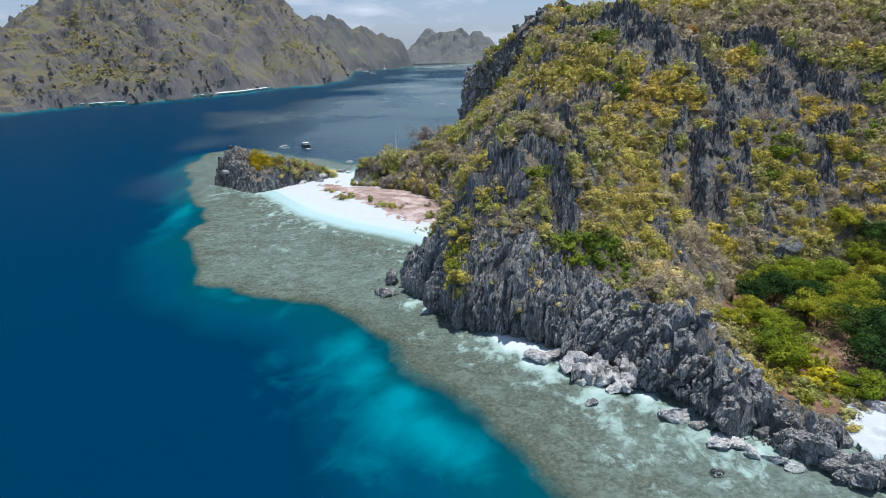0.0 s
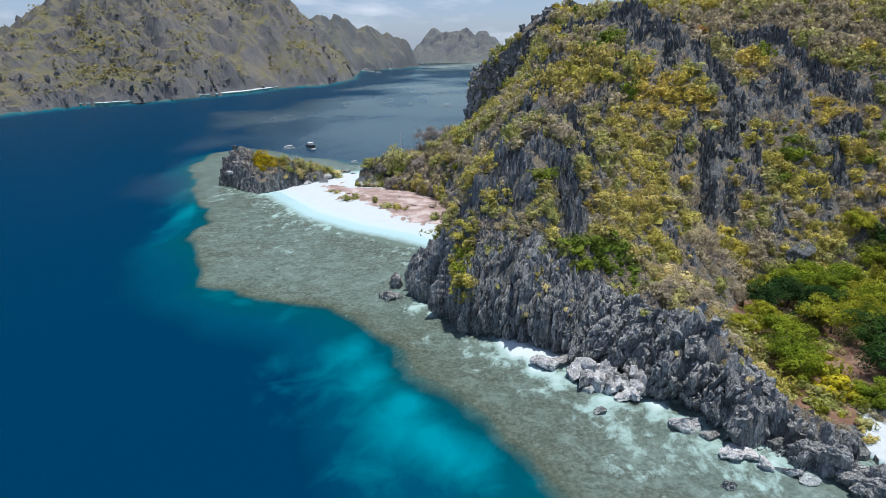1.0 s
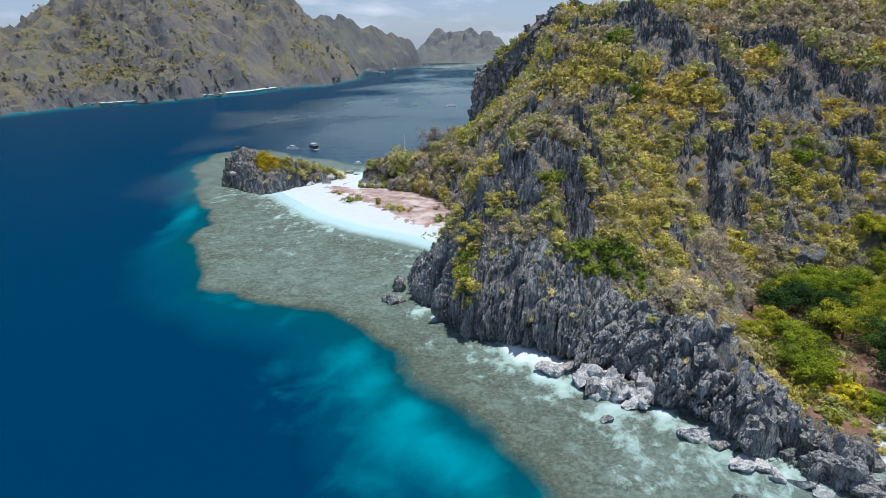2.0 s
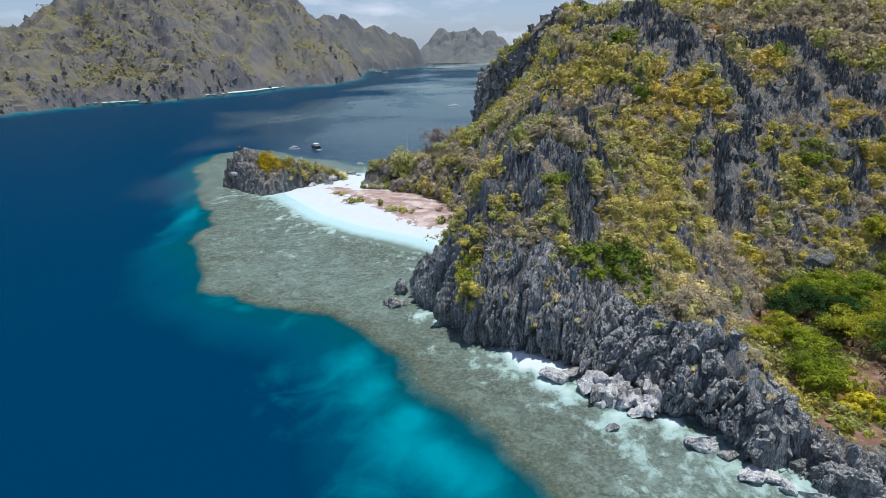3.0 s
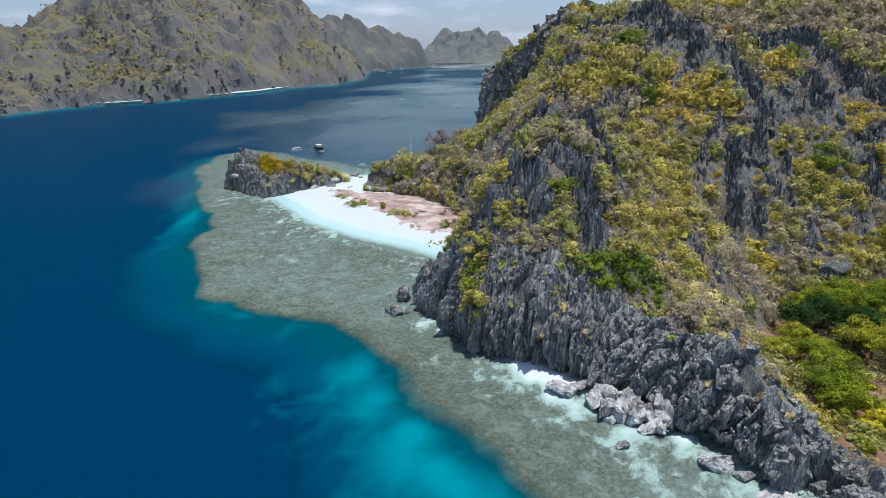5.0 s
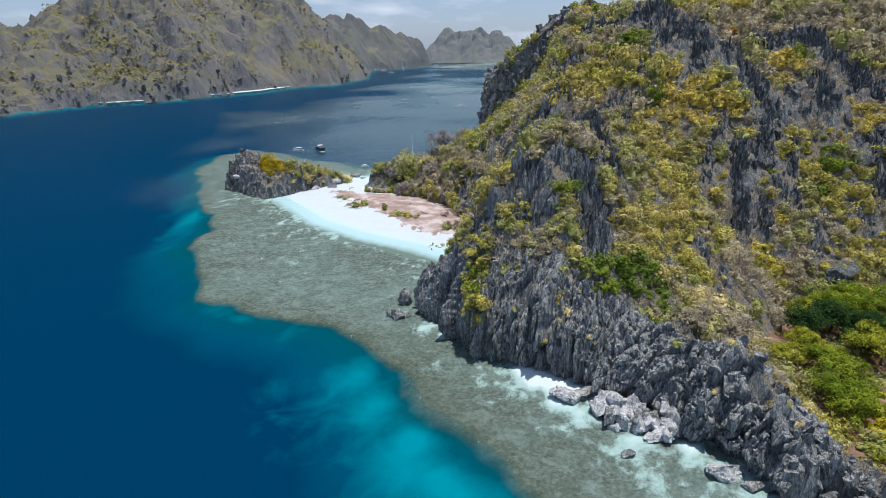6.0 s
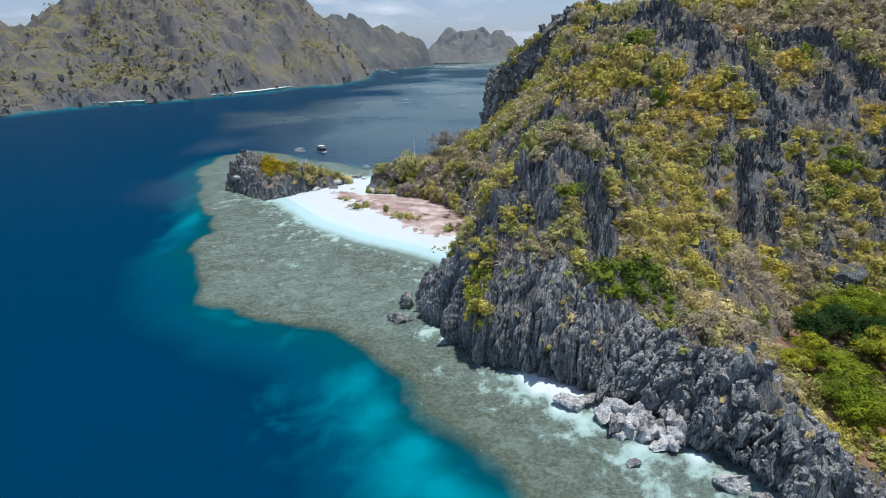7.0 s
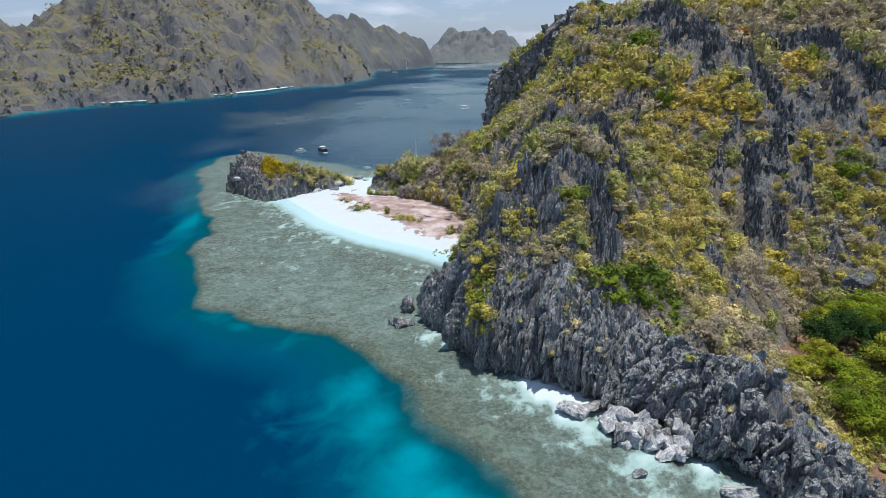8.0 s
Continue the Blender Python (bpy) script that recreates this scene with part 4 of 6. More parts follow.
def cover(box, gap, r, templates, singles):
    """Shrubs all over the open slope, of the kind that rules at each place."""
    p = jittered(*box, gap)
    p = with_ground(p[growth_ok(p[:, 0], p[:, 1])])
    p = p[rng.uniform(0, 1, len(p)) > 0.25 * np.clip(dryness(p[:, 0], p[:, 1]), 0, 1)]
    x, y = p[:, 0], p[:, 1]
    score = np.array([1.3 * (around(x, y, at) if at else 0.0) + 0.42 * fbm(x, y, 12, 3, seed) + 0.19 * rng.normal(0, 1, len(p)) + bias for _, _, _, at, seed, bias in KINDS_OF_GROWTH])
    kind = score.argmax(0)
    size = np.clip(rng.gamma(5, r / 5, len(p)), 0.45 * r, 1.6 * r)
    p[:, 2] -= 0.10 * size
    for k, (name, material, label, _, _, _) in enumerate(KINDS_OF_GROWTH):
        idx = np.where(kind == k)[0]
        idx = idx[np.argsort(-size[idx])]
        shapes = [mesh_of("foliage", t, np.arange(len(t)).reshape(-1, 3), material) for t in templates] if singles else []
        for q in idx[:singles]:
            ob = thing("shrub", shapes[q % len(shapes)], "large " + label.replace("shrubs", "shrub").replace(" covering", " on"), "shrub", "large shrubs on the slope")
            ob.matrix_basis = Matrix.LocRotScale((x[q], y[q], p[q, 2] - 0.2), Euler((0, 0, q * 1.7)), (size[q], size[q], size[q] * 0.8))
        idx = idx[singles:]
        if len(idx):
            scattered(name, templates, p[idx], size[idx], size[idx] * rng.uniform(0.85, 1.45, len(idx)), material, label, "shrub", sink=0.2)


cover((-26, 140, 95, 212), 2.8, 2.3, CROWNS, 50)
cover((-26, 140, 95, 212), 4.8, 1.0, LEAFY, 0)
cover((-20, 215, 212, 380), 3.55, 2.7, CROWNS_FAR, 14)
cover((-20, 190, 212, 300), 4.6, 1.3, LEAFY_FAR, 0)
for box, n, r, shapes in ((NEAR_BOX, 3800, 1.6, TWIGGY), (FAR_BOX, 2600, 1.8, TWIGGY_FAR)):
    p = with_ground(sample(n, *box, lambda x, y: on_hill(x, y) & (rockiness(x, y) < 0.75) & (zone(x, y, 171) + 1.2 * dryness(x, y) > 0.1)))
    size = np.clip(rng.gamma(4, r / 4, len(p)), 0.5, 3.4)
    scattered("dry_shrubs", shapes, p, size, size * rng.uniform(0.8, 1.2, len(p)), TWIG, "leafless grey-brown shrubs on the slope", "shrub", sink=0.15)


def crags(name, n, box, test, r, h, label, rock=DARK_ROCK):
    p = with_ground(sample(n, *box, test))
    s = np.minimum(rng.gamma(5, r / 5, len(p)), 1.9 * r)
    return scattered(name, SPIRES, p, s, h * s / r * rng.uniform(0.7, 1.5, len(p)), rock, label, "rock", faces=True, sink=0.5)


def bare(x, y):
    return (inside(x, y, COAST) > 1.0) & (rockiness(x, y) > 0.5) & (ground_at(x, y) > 2.5)


def in_crag(x, y):
    hit = np.zeros(x.shape, bool)
    for crag in CRAGS:
        hit |= crag_distance(x, y, crag) < 1.0
    return hit


crags("limestone_pinnacles", 4600, NEAR_BOX, lambda x, y: bare(x, y) & ~in_crag(x, y) & (inside(x, y, COAST) > 9), 0.95, 1.15, "sharp dark grey limestone pinnacles on the cliffs")
crags("limestone_pinnacles", 4000, FAR_BOX, lambda x, y: bare(x, y) & ~in_crag(x, y), 1.1, 2.0, "sharp dark grey limestone pinnacles on the upper slope")
crags("limestone_pinnacles", 600, (-136, -72, 276, 322), lambda x, y: (inside(x, y, ISLET) > 0.5) & (x < -104), 0.8, 0.6, "rough grey limestone pinnacles on the islet", ISLET_ROCK)
def blade(seed, sides=5, levels=4):
    """A thin upright limestone fin, thinnest at its broken top."""
    g = np.random.default_rng(seed)
    ang = np.linspace(0, 2 * math.pi, sides, endpoint=False) + g.uniform(-0.35, 0.35, sides)
    prof = g.uniform(0.6, 1.2, sides)
    flat, lean = g.uniform(0.35, 0.8), g.normal(0, 0.10, 2)
    v = []
    for k in range(levels):
        t = k / (levels - 1)
        r = (1 - t ** 3) * 0.6 + 0.34 - 0.12 * t
        z = t * (0.8 if k else 1) + (g.uniform(-0.12, 0.2, sides) if k else -0.2)
        v.append(np.stack([np.cos(ang) * prof * r * g.uniform(0.7, 1.25, sides) + lean[0] * t, np.sin(ang) * prof * r * flat * g.uniform(0.7, 1.25, sides) + lean[1] * t, np.broadcast_to(z, sides)], 1))
    v = np.concatenate(v + [np.array([[lean[0], lean[1], 0.86]])])
    f = []
    for k in range(levels - 1):
        for s in range(sides):
            a, b = k * sides + s, k * sides + (s + 1) % sides
            f += [(a, b, b + sides), (a, b + sides, a + sides)]
    top = (levels - 1) * sides
    f += [(top + s, top + (s + 1) % sides, len(v) - 1) for s in range(sides)]
    return v, np.array(f)


BLADES = [mesh_of("pinnacle", *blade(540 + k), DARK_ROCK) for k in range(14)]
PALE_BLADES = [mesh_of("pinnacle", *blade(540 + k), CLIFF) for k in range(14)]
for crag in CRAGS:
    ax, ay, bx, by, w, tall = crag
    box = (min(ax, bx) - w, max(ax, bx) + w, min(ay, by) - w, max(ay, by) + w)
    gap = 0.85 if ay < 200 else 0.95 if ay < 300 else 1.6
    p = with_ground(sample(int((box[1] - box[0]) * (box[3] - box[2]) / gap ** 2), *box, lambda x, y: crag_distance(x, y, crag) < 0.85 + 0.6 * fbm(x, y, 5, 3, 193)))[:290]
    root = tagged(new("limestone_crag"), "jagged dark grey limestone crag rising from the scrub", "rock", "crags on the slope")
    root.location = ((ax + bx) / 2, (ay + by) / 2, float(ground_at((ax + bx) / 2, (ay + by) / 2)[0]) - 0.5)
    tall *= 1.45 if crag in HEADLAND_CRAGS else 1.12
    edge = np.clip(1.15 - crag_distance(p[:, 0], p[:, 1], crag) ** 2, 0.3, 1)
    for k, (x, y, z) in enumerate(p):
        r = gap * min(0.45 + rng.gamma(2.0, 0.25), 1.5)
        ob = part("pinnacle", (PALE_BLADES if crag in HEADLAND_CRAGS + SKYLINE_CRAGS else BLADES)[rng.integers(len(BLADES))], DARK_ROCK, root)
        ob.matrix_basis = Matrix.Translation(-root.location) @ Matrix.LocRotScale((x, y, z - 0.8), Euler((rng.normal(0, 0.10), rng.normal(0, 0.10), 1.6 + rng.normal(0, 0.7))), (r, r, tall * edge[k] * rng.uniform(0.3, 0.85) * (0.6 + 0.4 * r / gap)))


def chunk(seed):
    """A small angular shard of limestone, radius about one."""
    bm = bmesh.new()
    bmesh.ops.create_cube(bm, size=1.5)
    bmesh.ops.subdivide_edges(bm, edges=bm.edges[:], cuts=2, use_grid_fill=True)
    bmesh.ops.triangulate(bm, faces=bm.faces[:])
    g = random.Random(seed)
    cuts = [(Vector((g.gauss(0, 1), g.gauss(0, 1), g.gauss(0, 0.7))).normalized(), g.uniform(0.38, 0.8)) for _ in range(7)]
    turn = Euler((g.uniform(-0.5, 0.5), g.uniform(-0.5, 0.5), g.uniform(0, 6))).to_matrix()
    for v in bm.verts:
        for n, d in cuts:
            over = v.co.dot(n) - d
            if over > 0:
                v.co -= n * over
        v.co *= 1 + 0.35 * noise.noise(v.co * 2.6 + Vector((seed, 0, 0)))
        v.co = turn @ Vector((v.co.x * 1.1, v.co.y * 0.75, v.co.z * 1.45))
    bm.verts.index_update()
    out = np.array([v.co[:] for v in bm.verts]), np.array([[v.index for v in f.verts] for f in bm.faces])
    bm.free()
    return out


CHUNKS = [chunk(k) for k in range(16)]


def on_faces(n, test, steep=0.72):
    """Random places on the steep faces of the land."""
    corners = np.stack([X, Y, Z], -1).reshape(-1, 3)[F]
    nor = np.cross(corners[:, 2] - corners[:, 0], corners[:, 3] - corners[:, 1])
    area = np.linalg.norm(nor, axis=1)
    mid = corners.mean(1)
    w = np.where(seen & rest & (np.abs(nor[:, 2]) < steep * area) & test(mid[:, 0], mid[:, 1], mid[:, 2]), area, 0)
    pick = rng.choice(len(w), n, p=w / w.sum())
    uv = rng.uniform(0, 1, (n, 2, 1))
    c = corners[pick]
    return (c[:, 0] * (1 - uv[:, 0]) + c[:, 1] * uv[:, 0]) * (1 - uv[:, 1]) + (c[:, 3] * (1 - uv[:, 0]) + c[:, 2] * uv[:, 0]) * uv[:, 1]


def face_blocks(name, n, test, r, tall, label, rock=ROCK):
    """Angular blocks bedded in the steep faces of the land."""
    p = on_faces(n, test)
    s = np.minimum(rng.gamma(2.2, r / 2.2, n) + 0.25 * r, 2.4 * r)
    h = s * tall * rng.uniform(0.7, 1.5, n)
    return scattered(name, CHUNKS, p, s, h, rock, label, "rock", faces=True)


def cells(u, v, seed):
    """A jittered lattice of tilted facets: the level of the nearest cell, about 0 to 1, and the distance to its border."""
    iu, iv = np.floor(u), np.floor(v)
    first, second, level = np.full(u.shape, 9.0), np.full(u.shape, 9.0), np.zeros(u.shape)
    for du in (-1, 0, 1):
        for dv in (-1, 0, 1):
            cu, cv = iu + du, iv + dv
            d = np.hypot(u - cu - hash01(cu, cv, seed), v - cv - hash01(cu, cv, seed + 1))
            closer = d < first
            second = np.where(closer, first, np.minimum(second, d))
            ou, ov = u - cu - hash01(cu, cv, seed), v - cv - hash01(cu, cv, seed + 1)
            facet = hash01(cu, cv, seed + 2) + 1.5 * (hash01(cu, cv, seed + 3) - 0.5) * ou + 1.3 * (hash01(cu, cv, seed + 4) - 0.62) * ov
            level = np.where(closer, facet, level)
            first = np.where(closer, d, first)
    return level, second - first


def cut_corners(line):
    out = [line[0]]
    for a, b in zip(line, line[1:]):
        out += [a * 0.75 + b * 0.25, a * 0.25 + b * 0.75]
    return out + [line[-1]]


def cliff_skin():
    """The sea cliff as a folded sheet from below the water over its rim: upright pillars to the north, broken blocks to the south."""
    line = [np.array(p, float) for p in COAST[0:16]]
    line = np.array(cut_corners(cut_corners(line)))
    run = np.concatenate([[0], np.cumsum(np.hypot(*np.diff(line, axis=0).T))])
    s = np.arange(0, run[-1], 0.24)
    px, py = np.interp(s, run, line[:, 0]), np.interp(s, run, line[:, 1])
    soft = np.ones(21) / 21
    tx, ty = (np.convolve(np.pad(np.gradient(q), 10, mode="edge"), soft, "valid") for q in (px, py))
    n = np.hypot(tx, ty)
    nx, ny = ty / n, -tx / n
    reach = np.interp(px, (-26, -18, -12, -6, 16, 24, 50, 58, 67), (3.0, 6.0, 9.0, 13.0, 14.0, 11.5, 10.5, 9.0, 5.0))
    t = np.linspace(0, 1, 60)
    D = reach[:, None] * t[None] ** 1.3
    H, _ = land_height(px[:, None] + nx[:, None] * D, py[:, None] + ny[:, None] * D, True)
    H = np.maximum(H, -0.5)
    D = np.concatenate([np.zeros((len(s), 1)), D], 1)
    H = np.concatenate([np.full((len(s), 1), -2.0), H], 1)
    arc = np.concatenate([np.zeros((len(s), 1)), np.cumsum(np.hypot(np.diff(D, axis=1), np.diff(H, axis=1)), 1)], 1)
    rows = 124
    d, h, a = np.zeros((len(s), rows)), np.zeros((len(s), rows)), np.zeros((len(s), rows))
    for k in range(len(s)):
        a[k] = np.linspace(0, arc[k, -1], rows)
        d[k], h[k] = np.interp(a[k], arc[k], D[k]), np.interp(a[k], arc[k], H[k])
    box5 = np.ones(9) / 9
    def eased(q):
        return np.array([np.convolve(np.pad(r, 4, mode="edge"), box5, "valid") for r in q])
    gd, gh = eased(np.gradient(d, axis=1)), eased(np.gradient(h, axis=1))
    g = np.hypot(gd, gh) + 1e-6
    out_n, up_n = gh / g, gd / g
    S = s[:, None] + np.zeros_like(a)
    su = S + 0.5 * fbm(S * 0.6, a * 0.35, 4, 3, 251)
    blocky = np.clip((px[:, None] + 4 * fbm(S, a, 9, 2, 253) - 21) / 6, 0, 1)
    pillars, rubble = np.zeros_like(a), np.zeros_like(a)
    for size, tall, amp, gap, w, seed in ((6.0, 34, 3.0, 2.2, 0.07, 261), (2.3, 19, 1.7, 1.5, 0.07, 265), (1.05, 9.0, 0.75, 0.65, 0.08, 269), (0.55, 2.6, 0.30, 0.12, 0.1, 273)):
        level, border = cells(su / size, a / tall + 0.3 * vnoise(S, a * size / tall, size * 2, seed), seed)
        pillars += amp * (level - 0.45) - gap * np.exp(-border / w)
    lean = S + 0.18 * a + 0.6 * fbm(S, a, 5, 3, 255)
    for size, tall, amp, gap, w, seed in ((6.2, 17, 2.9, 1.9, 0.06, 281), (2.7, 7.0, 1.5, 1.1, 0.07, 285), (1.2, 3.0, 0.7, 0.5, 0.08, 289), (0.6, 1.3, 0.3, 0.12, 0.1, 293)):
        level, border = cells(lean / size, a / tall, seed)
        rubble += amp * (level - 0.45) - gap * np.exp(-border / w)
    push = pillars * (1 - blocky) + rubble * blocky + 0.22 * fbm(S * 1.5 + 0.45 * a, a * 0.55 - 0.5 * S, 1.0, 2, 257)
    push = push - (1.2 + 0.6 * fbm(S, a, 7, 2, 259)) * np.clip(1 - (h - 0.2) / 1.7, 0, 1) + 0.5
    edge = np.clip((arc[:, -1:] - a) / 3.0, 0, 1)
    push = push * (0.25 + 0.75 * edge) - 1.1 * (1 - edge)
    ends = np.clip(np.minimum(s, s[-1] - s) / 6, 0, 1)[:, None]
    push = push * ends - 1.5 * (1 - ends)
    for _ in range(3):
        side = np.abs(np.gradient(push, axis=0)) > 0.30
        eased_push = (np.roll(push, 1, 0) + np.roll(push, -1, 0) + np.roll(push, 1, 1) + np.roll(push, -1, 1) + 2 * push) / 6
        side[:2], side[-2:], side[:, :2], side[:, -2:] = False, False, False, False
        push = np.where(side, eased_push, push)
    inward = d - push * out_n
    V = np.stack([px[:, None] + nx[:, None] * inward, py[:, None] + ny[:, None] * inward, h + push * up_n], -1)
    return V, out_n, blocky, edge


SKIN, SKIN_STEEP, SKIN_BLOCKY, SKIN_EDGE = cliff_skin()
cliff = thing("cliff_face", mesh_of("cliff_face", SKIN.reshape(-1, 3), grid_faces(*SKIN.shape[:2])[:, ::-1], CLIFF), "fluted grey limestone sea cliff with dark clefts and an undercut foot", "cliff", kind="structure")
CHUNK_MESHES = [mesh_of("limestone_block", *c, CLIFF) for c in CHUNKS]


def skin_points(n, test):
    """Random places on the sea cliff."""
    ok = np.where((test(SKIN[..., 0], SKIN[..., 1], SKIN[..., 2])).ravel())[0]
    return SKIN.reshape(-1, 3)[rng.choice(ok, n)]


for k, p in enumerate(skin_points(240, lambda x, y, z: (SKIN_BLOCKY > 0.8) & (z > 1.5) & (SKIN_EDGE > 0.6) & (x < 60))):
    ob = part("limestone_block", CHUNK_MESHES[k % len(CHUNK_MESHES)], CLIFF, cliff)
    r = min(0.35 + rng.gamma(2.0, 0.28), 1.5)
    ob.matrix_basis = Matrix.LocRotScale(p, Euler((rng.normal(0, 0.3), rng.normal(0, 0.3), k * 2.4)), (r, r * 0.8, r * 1.1))
p = skin_points(420, lambda x, y, z: (SKIN_BLOCKY < 0.6) & (SKIN_STEEP < 0.75) & (z > 5) & (SKIN_EDGE > 0.15))
size = np.minimum(0.3 + rng.gamma(3, 0.16, len(p)), 1.3)
scattered("limestone_pinnacles", SPIRES, p, size, size * rng.uniform(1.4, 3.0, len(p)), CLIFF, "pointed grey limestone teeth along the top of the sea cliff", "rock", faces=True, sink=0.5)
face_blocks("cliff_blocks", 900, lambda x, y, z: (x < -70) & (y > 270) & ((x < -102) | (z < 3)), 0.55, 1.0, "rough grey limestone blocks of the islet", ISLET_ROCK)
face_blocks("cliff_blocks", 500, lambda x, y, z: (y > 175) & (z > 6) & (ROCKY.reshape(-1)[F[:, 0]] > 0.5), 0.9, 1.1, "dark limestone ribs on the upper slope", DARK_ROCK)

face_blocks("cliff_blocks", 300, lambda x, y, z: (y > 334) & (x < 42) & (z > 8), 1.1, 0.7, "tall grey limestone ribs of the far sea cliff")
face_blocks("cliff_blocks", 1300, lambda x, y, z: (y > 300) & (x < 26) & (x > -70) & (z > 4) & (z < 60), 1.0, 0.75, "ledges and blocks of light-brightened limestone on the far sea cliff", LIT_CLIFF)
p = on_faces(420, lambda x, y, z: (y > 300) & (x < 36) & (x > -70) & (z > 10) & (z < 52))
size = np.minimum(rng.gamma(6, 1.1 / 6, len(p)), 1.5)
scattered("olive_shrubs", LEAFY_FAR, p, size, size, LEAF_OLIVE, "olive scrub clinging to ledges of the far sea cliff", "shrub", sink=0.3)


def far_bushes(name, A, B, Zs, n, r, seed, material, patch, label):
    g = np.random.default_rng(seed)
    i, j = g.integers(0, A.shape[0] - 1, n), g.integers(0, A.shape[1] - 1, n)
    x, y = A[i, j] + g.uniform(-4, 4, n), B[i, j] + g.uniform(-4, 4, n)
    z = Zs[i, j]
    ok = (z > 12) & (x > -720) & (fbm(x, y, patch, 5, seed) > 0.02)
    p = np.stack([x, y, z], 1)[ok]
    s = g.gamma(5, r / 5, len(p))
    return scattered(name, [t[-14 * 3:] for t in TINY], p, s, s * 0.8, material, label, "shrub", sink=0.4)


far_bushes("distant_bushes", MA, MB, MZ, 26000, 2.3, 601, FAR_LEAF, 60, "olive scrub clinging to the far range")
far_bushes("distant_bushes", MA, MB, MZ, 16000, 2.6, 603, FAR_GOLD, 80, "yellow-green scrub in patches on the far range")


def far_rocks(n, low, high, r, seed, label):
    """Bare ribs and blocks standing out of the far range."""
    g = np.random.default_rng(seed)
    i, j = np.where((MZ > low) & (MZ < high) & (MA > -720) & (MA < -130))
    bare_here = fbm(MA[i, j], MB[i, j], 70, 4, seed) > -0.05
    i, j = i[bare_here], j[bare_here]
    k = g.integers(0, len(i), n)
    p = np.stack([MA[i, j][k] + g.uniform(-3, 3, n), MB[i, j][k] + g.uniform(-3, 3, n), MZ[i, j][k]], 1)
    s = np.minimum(g.gamma(4, r / 4, n), 2.2 * r)
    return scattered("distant_rocks", CHUNKS, p, s, s * g.uniform(0.6, 1.1, n), FAR_HAZE_ROCK, label, "rock", faces=True, sink=1.0)


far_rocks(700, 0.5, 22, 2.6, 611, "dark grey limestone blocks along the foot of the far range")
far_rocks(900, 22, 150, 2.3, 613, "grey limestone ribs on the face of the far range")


def shore_strip(first, last, width, label):
    """White sand and surf along a stretch of the far coast."""
    pts = FAR_COAST[first:last + 1]
    fine = []
    for (ax, ay), (bx, by) in zip(pts, pts[1:]):
        for t in np.linspace(0, 1, 14, endpoint=False):
            fine.append((ax + (bx - ax) * t, ay + (by - ay) * t, bx - ax, by - ay))
    v = []
    for k, (x, y, ex, ey) in enumerate(fine):
        n = math.hypot(ex, ey)
        nx, ny = -ey / n, ex / n
        w = width * (0.62 + 0.38 * math.sin(k * 1.9) * math.sin(k * 0.7)) * math.sin(math.pi * (k + 0.5) / len(fine)) ** 0.5
        w *= 1 + 0.5 * math.sin(k * 3.3 + 1)
        v += [(x - nx * (w + 1.5), y - ny * (w + 1.5), -6.5), (x - nx * (w + 0.4), y - ny * (w + 0.4), -0.5), (x - nx * w, y - ny * w, 0.0), (x - nx * w * 0.3, y - ny * w * 0.3, 0.3), (x + nx * (w + 10), y + ny * (w + 10), 1.6)]
    f = grid_faces(len(fine), 5)
    thing("far_beach", with_cover(mesh_of("far_beach", v, f, SEABED, True), np.tile((0, 0, 1, 1, 1), len(fine)), np.tile((0.1, 0.5, 1, 1, 1), len(fine)), np.zeros(5 * len(fine))), label, "beach", kind="structure")


shore_strip(4, 5, 9, "narrow white beach below the far range")
shore_strip(6, 8, 5, "narrow white beach below the far range")


def islet_ok(x, y):
    return (inside(x, y, ISLET) > 1.5) & (ground_at(x, y) > 1.5)


def islet_flank(x, y):
    return (inside(x, y, ISLET) > -0.4) & (ground_at(x, y) > 0.5) & (x + 0.5 * fbm(x, y, 6, 3, 187) * 8 > -97)


def local_plants(name, material, label, n, box, test, r, templates=BUSHY, tall=0.9):
    p = with_ground(sample(n, *box, test))
    s = rng.gamma(7, r / 7, len(p))
    return scattered(name, templates, p, s, s * tall * rng.uniform(0.8, 1.3, len(p)), material, label, "shrub", sink=0.2)


ISLET_BOX, MOUND_BOX = (-136, -70, 276, 322), (-66, 8, 255, 350)
local_plants("golden_shrubs", LEAF_GOLD, "golden-yellow flowering shrubs on top of the islet", 1500, ISLET_BOX, lambda x, y: islet_ok(x, y) & (np.hypot((x + 105) / 1.3, y - 292) < 6.0), 2.0)
local_plants("olive_shrubs", LEAF_OLIVE, "olive shrubs on the islet", 500, ISLET_BOX, lambda x, y: islet_ok(x, y) & (x > -104) & (y > 288), 2.2)
local_plants("straw_shrubs", LEAF_STRAW, "straw-coloured scrub down the landward flank of the islet", 420, ISLET_BOX, islet_flank, 1.9)
local_plants("olive_shrubs", LEAF_OLIVE, "dull olive scrub down the landward flank of the islet", 260, ISLET_BOX, islet_flank, 1.7)
local_plants("dry_shrubs", TWIG, "dry straw-coloured shrubs on the islet", 1300, ISLET_BOX, lambda x, y: islet_ok(x, y) & (x > -102), 1.7, TWIGGY)


def mound_ok(x, y):
    return (inside(x, y, MOUND) > 1.0) & (ground_at(x, y) > 0.6) & (ground_at(x, y) < 20)


